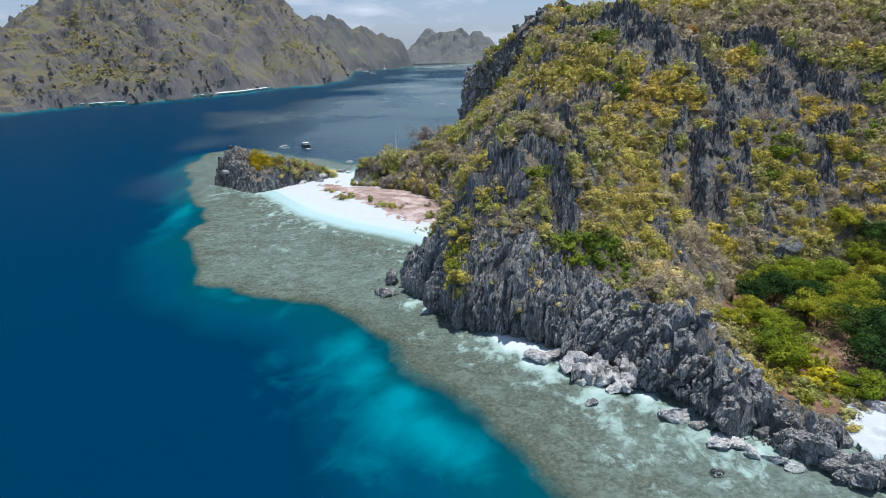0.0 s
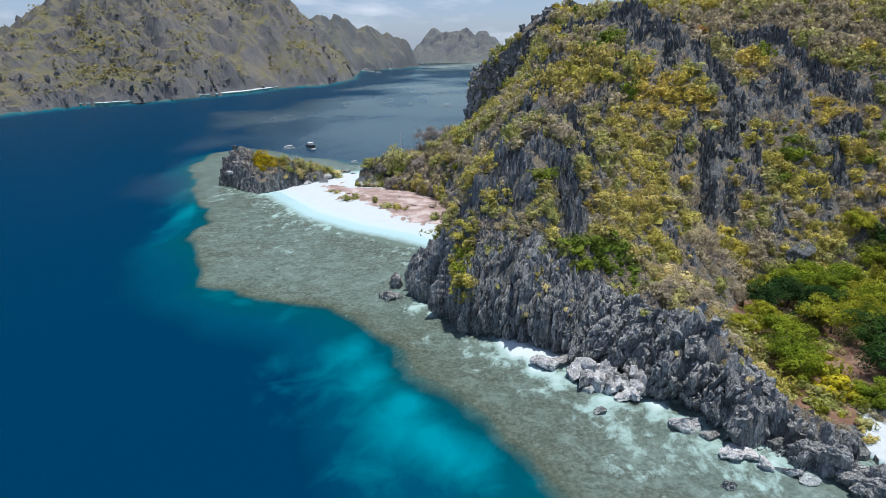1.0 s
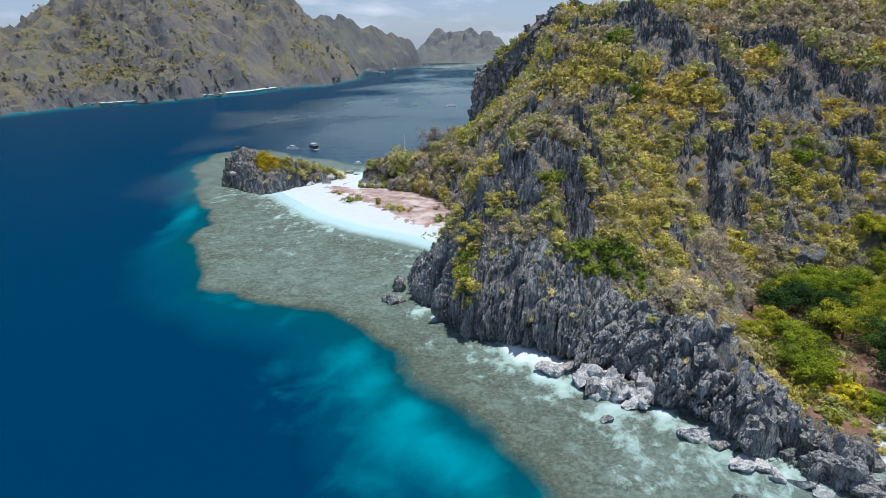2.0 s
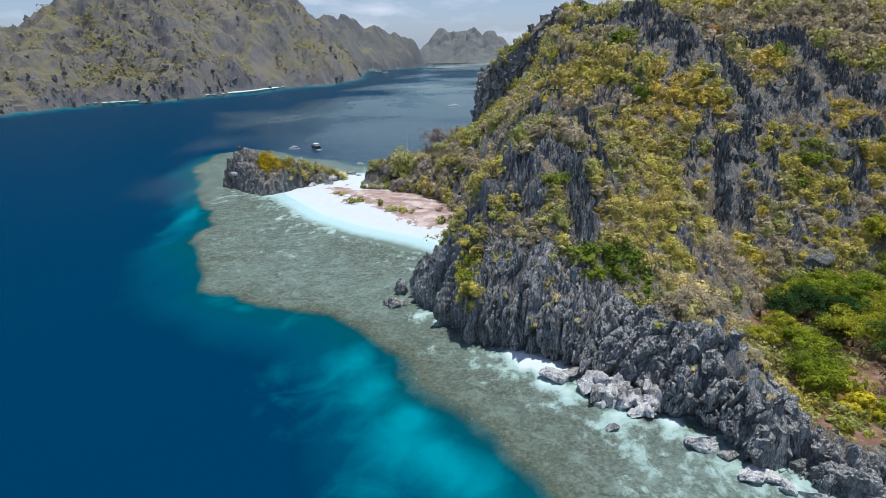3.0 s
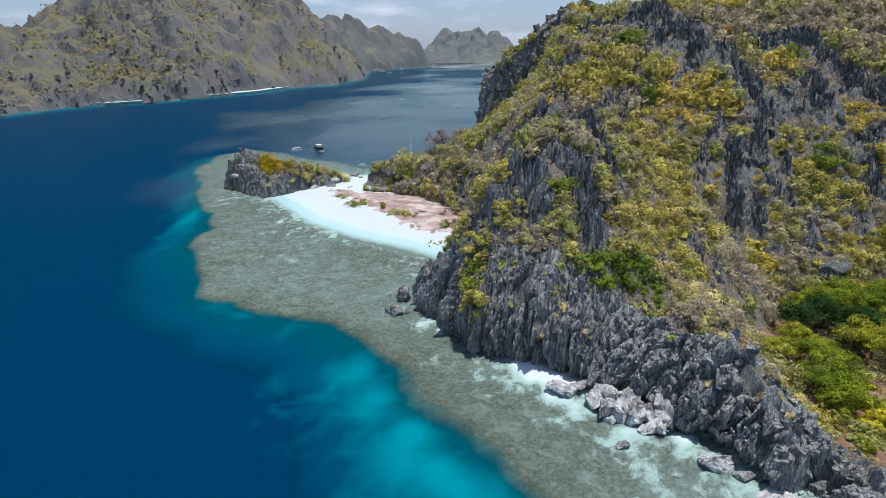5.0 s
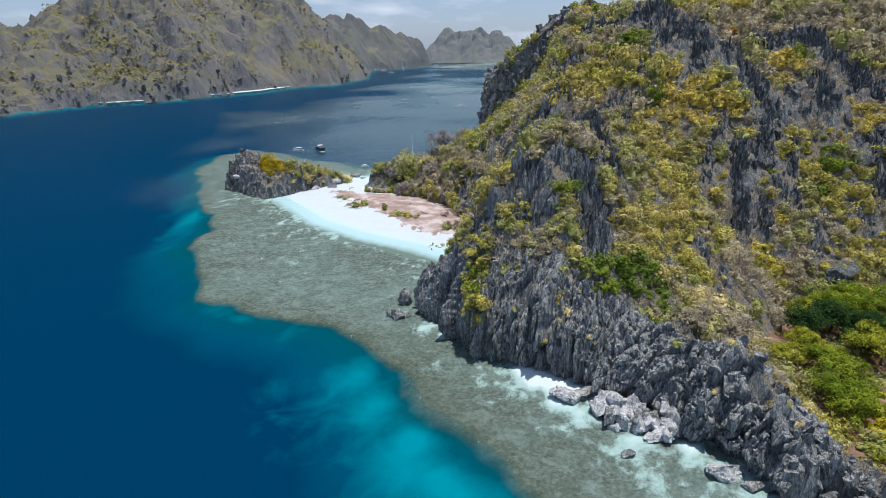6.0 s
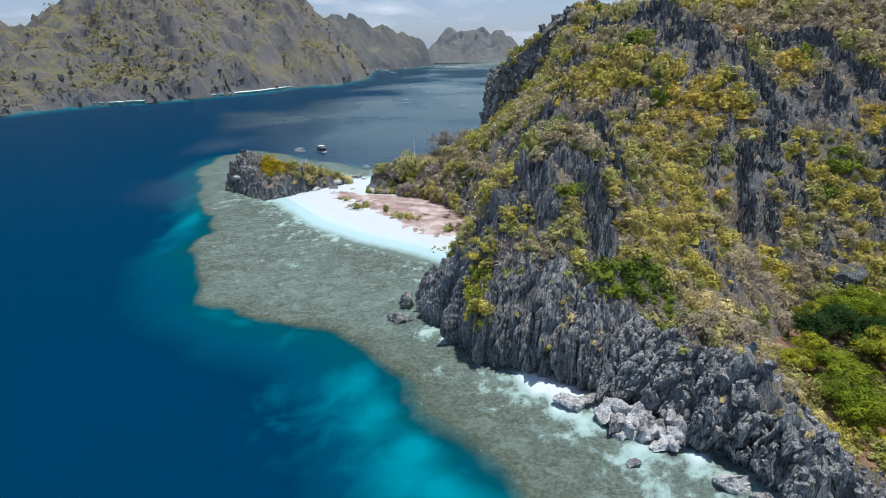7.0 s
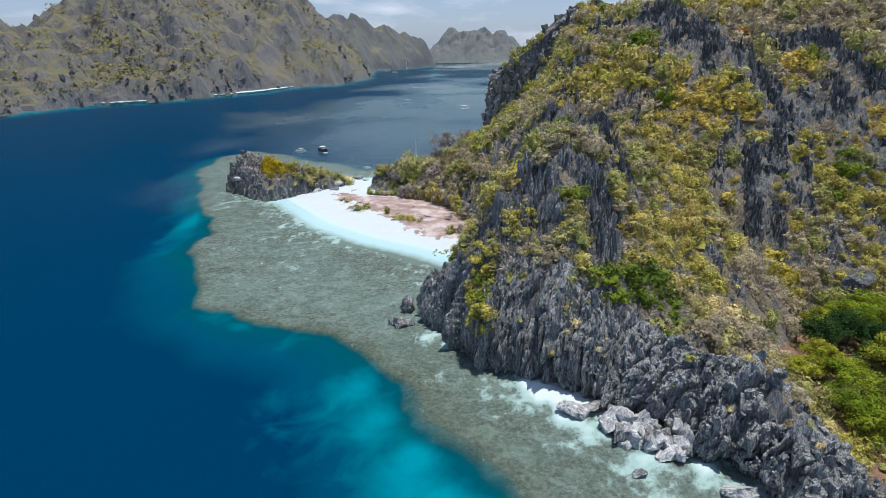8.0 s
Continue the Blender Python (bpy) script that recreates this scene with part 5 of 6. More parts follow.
local_plants("dry_shrubs", TWIG, "leafless grey-brown scrub behind the beach", 420, MOUND_BOX, mound_ok, 2.3, THICKET, 1.5)
local_plants("olive_shrubs", LEAF_OLIVE, "olive scrub behind the beach", 80, MOUND_BOX, mound_ok, 2.6, BUSHY, 1.5)
local_plants("yellow_green_shrubs", LEAF_YELLOW, "yellow-green scrub behind the beach", 130, MOUND_BOX, lambda x, y: mound_ok(x, y) & (x > -24), 2.3, BUSHY, 1.1)
local_plants("dry_brown_shrubs", LEAF_DRY, "grey-brown dry scrub behind the beach", 300, MOUND_BOX, mound_ok, 2.4, BUSHY, 1.4)
local_plants("dark_bare_shrubs", DARK_TWIG, "bare charcoal-grey scrub behind the beach", 440, MOUND_BOX, lambda x, y: mound_ok(x, y) & (zone(x, y, 185, 12) > -0.3), 2.3, THICKET, 1.4)
local_plants("green_shrubs", LEAF_GREEN, "fresh green scrub behind the beach", 60, MOUND_BOX, lambda x, y: mound_ok(x, y) & (zone(x, y, 181, 14) > 0.1), 2.3, BUSHY, 1.1)
crags("limestone_pinnacles", 80, (-64, -46, 300, 318), lambda x, y: mound_ok(x, y), 1.3, 2.0, "dark limestone crags behind the beach")


def hanging_plants(name, n, x0, x1, z0, z1, material, label, size):
    """Growth that clings to the steep sea cliff."""
    p = skin_points(n, lambda x, y, z: (x > x0 + 0.12 * (z - z0)) & (x < x1 + 0.12 * (z - z0)) & (y < 156) & (z > z0) & (z < z1)) + (-0.1, -0.2, -0.3)
    rad = np.clip(rng.gamma(5, size / 5, n), 0.4, 2.0)
    scattered(name, LEAFY, p, rad, rad * 0.9, material, label, "shrub")


hanging_plants("hanging_shrubs", 90, -7.5, -3.0, 7, 24, LEAF_YELLOW, "yellow-green shrubs hanging in a cleft of the cliff", 1.15)
hanging_plants("hanging_shrubs", 24, -7.0, -3.5, 7, 20, LEAF_GREEN, "fresh green shrubs hanging in a cleft of the cliff", 1.0)


def tufts(n, material, label, size, test):
    p = skin_points(n, test)
    rad = np.clip(rng.gamma(5, size / 5, n), 0.3, 1.6)
    scattered("cliff_tufts", BUSHY, p - (0, 0, 0.2), rad, rad * 0.9, material, label, "shrub")


tufts(34, LEAF_OLIVE, "small olive tufts rooted in the sea cliff", 0.7, lambda x, y, z: (z > 7) & (x > -8) & (SKIN_EDGE > 0.2))
tufts(26, LEAF_STRAW, "small straw-coloured tufts rooted in the sea cliff", 0.7, lambda x, y, z: (z > 8) & (x > 4) & (SKIN_EDGE > 0.2))
tufts(10, LEAF_AMBER, "bright yellow tuft on a ledge of the sea cliff", 0.7, lambda x, y, z: (np.hypot(x - 13.4, z - 16.9) < 2.0) & (y < 142))
tufts(24, LEAF_YELLOW, "yellow-green shrubs on the rim of the sea cliff", 1.0, lambda x, y, z: (z > 15) & (x > -4) & (x < 16) & (SKIN_EDGE > 0.1) & (SKIN_EDGE < 0.9))


def knob_ok(x, y):
    spine = np.min([crag_distance(x, y, c) for c in HEADLAND_CRAGS], axis=0)
    return (inside(x, y, COAST) > 4) & (ground_at(x, y) > 15) & (spine > 0.85) & (fbm(x, y, 5, 2, 197) > -0.4)


KNOB_BOX = (-12, 42, 140, 186)
local_plants("olive_shrubs", LEAF_OLIVE, "dull olive shrubs between the crags of the headland", 520, KNOB_BOX, knob_ok, 1.35)
local_plants("dry_brown_shrubs", LEAF_DRY, "dry brown shrubs between the crags of the headland", 420, KNOB_BOX, knob_ok, 1.2)
local_plants("yellow_green_shrubs", LEAF_YELLOW, "yellow-green shrubs between the crags of the headland", 320, KNOB_BOX, lambda x, y: knob_ok(x, y) & (zone(x, y, 199, 9) > 0), 1.4)


def straw_ok(x, y):
    line, near = [(42, 140), (49, 132), (54, 121), (58, 112), (61, 104)], np.full(x.shape, 99.0)
    for (ax, ay), (bx, by) in zip(line, line[1:]):
        t = np.clip(((x - ax) * (bx - ax) + (y - ay) * (by - ay)) / ((bx - ax) ** 2 + (by - ay) ** 2), 0, 1)
        near = np.minimum(near, np.hypot(x - ax - t * (bx - ax), y - ay - t * (by - ay)))
    return near < 3.2 + 1.6 * fbm(x, y, 5, 2, 203)


STRAW_BOX = (40, 68, 108, 148)
local_plants("straw_shrubs", LEAF_STRAW, "straw-coloured dry shrubs along the top of the broken cliff", 380, STRAW_BOX, straw_ok, 1.15)
local_plants("dry_grass", LEAF_STRAW, "tall straw-coloured dry stalks along the top of the broken cliff", 420, STRAW_BOX, straw_ok, 1.3, THICKET, 1.1)

# ---- trees in the valley ----
def tube(bm, points, radii, sides=7):
    rings = []
    for k, (p, r) in enumerate(zip(points, radii)):
        d = (points[min(k + 1, len(points) - 1)] - points[max(k - 1, 0)]).normalized()
        u = d.orthogonal().normalized()
        w = d.cross(u)
        rings.append([bm.verts.new(p + (u * math.cos(a) + w * math.sin(a)) * r) for a in (2 * math.pi * s / sides for s in range(sides))])
    for a, b in zip(rings, rings[1:]):
        for s in range(sides):
            bm.faces.new((a[s], a[(s + 1) % sides], b[(s + 1) % sides], b[s]))
    bm.faces.new(rings[-1])
    bm.faces.new(rings[0][::-1])


def tree(x, y, height, radius, leaf, label, seed, leaves=4600, leaf_size=0.24, group="trees in the valley"):
    g = random.Random(seed)
    gn = np.random.default_rng(seed)
    z = float(ground_at(x, y)[0])
    root = tagged(new("tree"), label, "tree", group)
    root.location = (x, y, z - 0.1)
    bm = bmesh.new()
    lean = Vector((g.uniform(-0.6, 0.6), g.uniform(-0.6, 0.6), 0))
    stem = [Vector((0, 0, -0.3)), Vector((0, 0, height * 0.2)) + lean * 0.4, Vector((0, 0, height * 0.45)) + lean]
    tube(bm, stem, [0.32, 0.25, 0.18])
    part("trunk", bm, BARK, root)
    tips = []
    for k in range(6):
        a = k * 1.05 + g.uniform(-0.3, 0.3)
        reach = radius * g.uniform(0.45, 0.75)
        tip = stem[-1] + Vector((math.cos(a) * reach, math.sin(a) * reach, height * g.uniform(0.15, 0.42)))
        bm = bmesh.new()
        tube(bm, [stem[-1] - Vector((0, 0, 0.3)), (stem[-1] + tip) / 2 + Vector((0, 0, 0.35)), tip], [0.15, 0.1, 0.04], 5)
        part("limb", bm, BARK, root)
        tips.append(tip)
    tips.append(stem[-1] + Vector((0, 0, height * 0.42)))
    clumps = []
    for k in range(34):
        tip = tips[k % len(tips)]
        clumps.append((tip.x + g.uniform(-1, 1) * radius * 0.42, tip.y + g.uniform(-1, 1) * radius * 0.42, tip.z + g.uniform(-1.15, 0.25) * height * 0.30, radius * g.uniform(0.26, 0.40)))
    c = np.array(clumps)
    pick = gn.integers(0, len(c), leaves)
    d = gn.normal(0, 1, (leaves, 3)) + (0, 0, 0.5)
    d /= np.linalg.norm(d, axis=1)[:, None]
    pos = c[pick, :3] + d * c[pick, 3:4] * gn.uniform(0.7, 1.1, (leaves, 1)) * (1, 1, 0.7)
    nor = d * 0.8 + (0, 0, 0.4) + gn.normal(0, 0.35, (leaves, 3))
    nor /= np.linalg.norm(nor, axis=1)[:, None]
    a = np.cross(nor, gn.normal(0, 1, (leaves, 3)))
    a /= np.linalg.norm(a, axis=1)[:, None]
    b = np.cross(nor, a)
    s = leaf_size * gn.uniform(0.6, 1.3, (leaves, 1))
    tris = np.stack([pos - a * s, pos + a * s * 0.5 - b * s * 0.75, pos + a * s * 0.5 + b * s * 0.75 + nor * s * 0.2], 1).reshape(-1, 3)
    part("crown", mesh_of("crown", tris, np.arange(len(tris)).reshape(-1, 3), leaf), leaf, root)
    return root


# Deep green, darkened further to stand in for shade between the crowns.
DEEP_SHADE = foliage("deep_green_shade_leaves", (0.032, 0.078, 0.02), (0.06, 0.115, 0.024), (0.028, 0.066, 0.025), translucent=0.3)
BRIGHT = foliage("bright_green_leaves", (0.17, 0.235, 0.022), (0.25, 0.28, 0.025), (0.13, 0.20, 0.022), translucent=0.35)
LIME = foliage("lime_leaves", (0.32, 0.32, 0.03), (0.25, 0.285, 0.03), (0.30, 0.30, 0.04), translucent=0.35)
EDGE_TREES = [(67.5, 121, 8.0, 5.6, BRIGHT, "b"), (66, 114.5, 7.0, 4.8, BRIGHT, "b"), (87, 125, 10.0, 6.2, DEEP_SHADE, "d"), (83, 133, 9.0, 5.6, LIME, "l"), (95, 129, 8.5, 5.2, DEEP_SHADE, "d"),
              (92, 136, 9.0, 4.8, LIME, "l"), (74, 145, 8.0, 4.4, DEEP_SHADE, "d"), (80, 148, 8.5, 4.6, DEEP_SHADE, "d"), (87, 152, 8.5, 4.8, BRIGHT, "b"), (95, 156, 8.5, 4.6, BRIGHT, "b"),
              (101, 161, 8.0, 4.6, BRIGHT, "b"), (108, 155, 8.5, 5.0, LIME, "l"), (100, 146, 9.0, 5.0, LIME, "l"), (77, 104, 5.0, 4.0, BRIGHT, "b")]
MID_TREES = [(84, 113, 7.0, 4.8, DEEP_SHADE, "d"), (88, 117, 6.5, 4.2, DEEP_SHADE, "d"), (113, 165, 8.0, 4.6, BRIGHT, "b"), (104, 138, 8.5, 5.0, DEEP_SHADE, "d"), (69, 138, 6.0, 3.6, LIME, "l"),
             (90, 162, 7.0, 4.0, BRIGHT, "b"), (116, 150, 8.5, 5.0, DEEP_SHADE, "d"), (110, 175, 7.0, 4.2, LIME, "l"), (70, 130, 6.0, 4.0, BRIGHT, "b"), (80, 138, 5.5, 3.8, DEEP_SHADE, "d"),
             (86, 143, 8.5, 4.6, DEEP_SHADE, "d"), (94, 143, 8.5, 4.8, BRIGHT, "b"), (90, 123, 7.0, 4.2, DEEP_SHADE, "d"), (99, 122, 8.0, 5.0, DEEP_SHADE, "d")]
BACK_TREES = [(95, 113, 7.0, 4.6, BRIGHT, "b"), (103, 130, 8.5, 5.0, LIME, "l"), (112, 142, 8.5, 5.0, BRIGHT, "b"), (106, 148, 8.5, 4.6, DEEP_SHADE, "d"), (83, 157, 7.5, 4.2, BRIGHT, "b"),
              (76, 154, 6.5, 3.8, LIME, "l"), (120, 160, 8.5, 5.0, BRIGHT, "b"), (118, 170, 8.0, 4.8, DEEP_SHADE, "d"), (58, 126, 4.5, 3.2, LIME, "l"), (63, 132, 5.0, 3.4, LIME, "l"),
              (90, 104, 6.0, 4.2, BRIGHT, "b"), (98, 104, 6.5, 4.4, DEEP_SHADE, "d")]
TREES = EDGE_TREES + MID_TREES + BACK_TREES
KINDS = {"b": "broad bright green tree in the sheltered valley", "d": "dense dark green tree with shade in its leaf colour in the sheltered valley", "l": "yellow-green tree in the sheltered valley"}
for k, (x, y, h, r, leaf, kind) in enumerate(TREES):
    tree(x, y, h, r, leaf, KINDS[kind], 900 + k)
for k, (x, y, h, r, leaf, label) in enumerate([(-57, 306, 6, 3.2, LEAF_OLIVE, "dull olive tree behind the beach"), (-53, 311, 6.5, 3.6, DARK_TWIG, "leafless grey tree behind the beach"), (-46, 312, 7, 3.8, DARK_TWIG, "leafless grey tree behind the beach"), (-40, 309, 7, 3.4, DARK_TWIG, "leafless grey tree behind the beach"), (-50, 303, 6.5, 3.4, DARK_TWIG, "leafless grey tree behind the beach"), (-43, 302, 6, 3.4, LEAF_OLIVE, "dull olive tree behind the beach"),
                                               (-38, 296, 5, 3.0, BRIGHT, "bright green tree behind the beach"), (-33, 305, 7, 3.6, LEAF_YELLOW, "yellow-green tree behind the beach"), (-29, 325, 12, 5.4, DARK_TWIG, "tall leafless grey tree behind the beach"),
                                               (-24.5, 322, 12, 5.2, DARK_TWIG, "tall leafless grey tree behind the beach"), (-22, 300, 7, 3.6, LEAF_OLIVE, "dull olive tree behind the beach"), (-20, 283, 6, 3.4, LEAF_OLIVE, "dull olive tree behind the beach"),
                                               (-13, 272, 6, 3.6, LEAF_YELLOW, "yellow-green tree behind the beach"), (-29, 290, 5.5, 3.2, DARK_TWIG, "leafless grey tree behind the beach"), (-10, 292, 7, 3.8, LEAF_YELLOW, "yellow-green tree behind the beach")]):
    tree(x, y, h * 1.25, r * 1.1, leaf, label, 960 + k, 2400, 0.3, "trees behind the beach")


def bush(x, y, r, tall, leaf, label, group, seed, n=360):
    z = float(ground_at(x, y)[0])
    v = leaf_cloud(n, 8, 0.13, 0.85, seed) * (r, r, tall)
    root = tagged(new("bush"), label, "bush", group)
    root.location = (x, y, z - 0.08)
    part("foliage", mesh_of("foliage", v, np.arange(len(v)).reshape(-1, 3), leaf), leaf, root)
    bm = bmesh.new()
    for k in range(4):
        a = k * 1.6 + seed
        tube(bm, [Vector((0, 0, -0.1)), Vector((math.cos(a) * r * 0.25, math.sin(a) * r * 0.25, tall * 0.5)), Vector((math.cos(a) * r * 0.5, math.sin(a) * r * 0.5, tall * 0.9))], [0.07, 0.05, 0.02], 5)
    part("stems", bm, BARK, root)
    return root


BUSHES = [(-59, 259, 3.0, 2.0, LEAF_OLIVE), (-56, 261, 2.0, 1.8, LEAF_OLIVE), (-45.5, 254, 1.5, 2.4, LEAF_OLIVE), (-38.5, 246, 2.6, 1.6, LEAF_OLIVE), (-34.5, 244, 2.2, 1.5, LEAF_YELLOW),
          (-66.5, 272, 1.7, 1.1, LEAF_OLIVE), (-70, 273.5, 1.3, 1.0, LEAF_OLIVE), (-17.5, 229, 1.8, 2.2, LEAF_OLIVE), (-13.5, 231, 1.8, 2.4, TWIG), (-20, 248, 2.2, 1.2, TWIG), (-31, 242, 1.2, 1.3, LEAF_OLIVE)]
for k, (x, y, r, tall, leaf) in enumerate(BUSHES):
    bush(x, y, r * 1.25, tall * 1.15, leaf, "low dry brown bush at the edge of the clearing" if leaf is TWIG else "low olive-green bush on the white sand", "bushes along the beach", 1000 + k)
bush(83.6, 246.5, 2.6, 2.4, LEAF_RUST, "rust-orange bush beside the high limestone crag", "bushes on the upper slope", 1201)
bush(55.4, 251.5, 2.8, 2.6, BRIGHT, "fresh green bush on the high limestone crag", "bushes on the upper slope", 1202)
bush(51.2, 237, 2.6, 2.4, BRIGHT, "fresh green bush below the high limestone crag", "bushes on the upper slope", 1203)
edge = random.Random(71)
for k in range(26):
    t = k / 25 * 3
    (ax, ay), (bx, by) = [((-60, 287), (-44, 290)), ((-44, 290), (-22, 284)), ((-22, 284), (-5, 258))][min(int(t), 2)]
    u = t - min(int(t), 2)
    leaf = (LEAF_OLIVE, LEAF_DRY, BRIGHT, DARK_TWIG, LEAF_DRY)[edge.randrange(5)]
    label = {LEAF_OLIVE: "olive bush at the back of the beach", LEAF_DRY: "dry grey-brown bush at the back of the beach", BRIGHT: "fresh green bush at the back of the beach"}.get(leaf, "dark bare bush at the back of the beach")
    bush(ax + (bx - ax) * u + edge.uniform(-1, 1), ay + (by - ay) * u + edge.uniform(-1, 1), edge.uniform(1.8, 3.2), edge.uniform(2.0, 3.6), leaf, label, "bushes behind the clearing", 1100 + k, 300)
for k in range(22):
    t = k / 21 * 3
    (ax, ay), (bx, by) = [((-45, 288), (-28, 279)), ((-28, 279), (-17, 263)), ((-17, 263), (-9, 246))][min(int(t), 2)]
    u = t - min(int(t), 2)
    leaf, label = ((LEAF_OLIVE, "tall olive bush at the foot of the slope"), (DARK_TWIG, "tall leafless grey bush at the foot of the slope"), (LEAF_YELLOW, "tall yellow-green bush at the foot of the slope"), (LEAF_DRY, "tall dry brown bush at the foot of the slope"))[edge.randrange(4)]
    bush(ax + (bx - ax) * u + edge.uniform(-1, 1), ay + (by - ay) * u + edge.uniform(-1, 1), edge.uniform(2.6, 4.0), edge.uniform(4.0, 6.5), leaf, label, "bushes behind the clearing", 1160 + k, 520)
for k, (x, y, r) in enumerate([(-14, 250, 2.0), (-9, 244, 2.2), (-12, 238, 1.8), (-16.5, 254, 1.6), (-6, 236, 2.2)]):
    bush(x, y, r, r * 0.8, LEAF_DRY if k % 2 == 0 else TWIG, "low dry brown bush at the edge of the clearing", "bushes along the beach", 1140 + k)
for k, (x, y, r, tall, leaf, label) in enumerate([(71, 110.5, 4.0, 2.6, LEAF_SUN, "bright yellow bush beside the earth clearing"), (68.5, 107.5, 3.0, 2.0, LEAF_SUN, "bright yellow bush beside the earth clearing"),
                                                  (73.5, 107, 3.2, 2.0, LEAF_SUN, "bright yellow bush beside the earth clearing"), (66.5, 103.5, 2.4, 0.9, LEAF_OLIVE, "low olive mat of creepers above the cove"),
                                                  (63.5, 104.5, 2.2, 0.9, LEAF_OLIVE, "low olive mat of creepers above the cove"), (72, 102, 1.6, 1.5, LEAF_OLIVE, "small grey-green bush above the cove"),
                                                  (76, 121, 1.8, 1.4, LIME, "small lime-green bush in the valley"), (78, 99, 1.8, 1.4, LEAF_YELLOW, "small yellow-green bush by the cove sand"),
                                                  (75, 116.5, 1.3, 1.0, LEAF_OLIVE, "small olive bush on bare earth"), (70, 97.5, 1.9, 1.4, LEAF_OLIVE, "small grey-green bush above the cove"),
                                                  (68.5, 94, 1.5, 1.2, LEAF_YELLOW, "small yellow-green bush by the cove sand"), (73.5, 99.5, 1.6, 1.2, LEAF_DRY, "dry brown bush above the cove")]):
    bush(x, y, r, tall, leaf, label, "bushes in the valley", 1040 + k)


def valley_ok(x, y):
    t = np.clip(((x - 73) * 15 + (y - 126) * -13) / 394, 0, 1)
    bare_earth = np.hypot(x - 73 - 15 * t, y - 126 + 13 * t) < 3.2 + 2.0 * fbm(x, y, 5, 2, 195)
    return (inside(x, y, COAST) > 9) & (x > 56) & (ground_at(x, y) < 3.6) & (inside(x, y, COVE) < -1) & ~bare_earth


local_plants("undergrowth", LEAF_OLIVE, "low olive undergrowth below the valley trees", 320, (56, 125, 95, 175), valley_ok, 1.3, LEAFY)
local_plants("undergrowth", LIME, "low lime-green undergrowth below the valley trees", 200, (56, 125, 95, 175), valley_ok, 1.2, LEAFY)
local_plants("undergrowth", LEAF_DRY, "dry brown undergrowth below the valley trees", 220, (56, 125, 95, 175), valley_ok, 1.1, LEAFY)


# ---- boulders ----
def boulder(x, y, size, material, label, seed, name="boulder", group="boulders at the cliff foot", turn=0.0, sink=0.25, cuts=13, detail=4, z=None, rough=0.24):
    bm = bmesh.new()
    bmesh.ops.create_icosphere(bm, subdivisions=detail, radius=1.0)
    g = random.Random(seed)
    planes = []
    for k in range(cuts):
        n = Vector((g.gauss(0, 1), g.gauss(0, 1), g.gauss(0, 0.8))).normalized()
        planes.append((n, g.uniform(0.36, 0.74)))
    off = Vector((seed * 3.1, seed * 1.7, 0))
    for v in bm.verts:
        p = v.co.copy()
        for n, d in planes:
            over = p.dot(n) - d
            if over > 0:
                p -= n * over * 0.97
        p *= 1 + rough * noise.fractal(p * 1.6 + off, 0.8, 2.1, 5) + 0.05 * noise.noise(p * 7 + off)
        groove = abs(noise.noise(Vector((p.x * 3, p.y * 3, p.z * 1.2)) + off))
        p *= 1 - 0.07 * (1 - min(1, groove * 5))
        v.co = (p.x * size[0] * 1.3, p.y * size[1] * 1.3, p.z * size[2] * 1.35)
    me = bpy.data.meshes.new(name)
    bm.to_mesh(me)
    bm.free()
    me.materials.append(material)
    ob = thing(name, me, label, "rock", group)
    base = max(float(ground_at(x, y)[0]), -1.2) if z is None else z
    ob.matrix_basis = pose(x, y, base + size[2] * (0.62 - sink), g.uniform(-12, 12), g.uniform(-12, 12), turn)
    return ob


PALE_LABEL = "pale grey weathered limestone boulder in the shallows"
DARK_LABEL = "dark grey fissured limestone block at the cliff foot"
HEAP_BOULDERS = [(15.3, 120, 3.0, 2.2, 2.0, PALE, 10), (20.6, 116.6, 2.6, 2.3, 2.9, PALE, 40), (19.5, 122.5, 3.0, 1.6, 1.6, ROCK, 20), (25.3, 112.5, 3.2, 2.4, 2.0, PALE, -30), (27.6, 114.5, 2.6, 2.0, 1.8, ROCK, 15),
                 (30.4, 109.2, 3.6, 1.6, 1.9, PALE, 30), (23.0, 111.0, 1.3, 1.1, 1.1, PALE, 0), (24.5, 117.5, 2.0, 1.7, 1.6, ROCK, 60), (28.5, 112.0, 2.2, 1.4, 1.4, PALE, 10), (38.5, 99.5, 3.1, 2.0, 1.7, PALE, -12),
                 (43.8, 91.8, 2.4, 1.7, 1.5, PALE, 12), (46.8, 91.0, 1.7, 1.2, 1.1, PALE, -20)]
SHORE_BOULDERS = [(48.4, 88.8, 1.6, 1.2, 1.0, PALE, 30), (41.2, 84.2, 1.5, 1.0, 0.7, ROCK, 0), (23.4, 103.6, 1.3, 0.9, 0.6, ROCK, 15), (-25.6, 157.4, 2.6, 1.6, 1.3, ROCK, 10), (-27.6, 158.6, 1.6, 1.2, 1.0, ROCK, 0),
                  (-24.6, 166.5, 2.4, 2.0, 2.6, ROCK, 30), (-23.3, 158.5, 1.5, 1.2, 1.2, ROCK, 50), (51.8, 87.4, 2.6, 1.0, 0.7, PALE, -30), (54.4, 85.8, 1.8, 1.0, 0.7, PALE, -10), (42.0, 96.2, 1.6, 1.0, 0.7, ROCK, 0),
                  (31.8, 111.2, 1.8, 1.5, 2.0, ROCK, 20), (22.3, 119.5, 1.7, 1.5, 1.5, ROCK, 70)]
BOULDERS = HEAP_BOULDERS + SHORE_BOULDERS
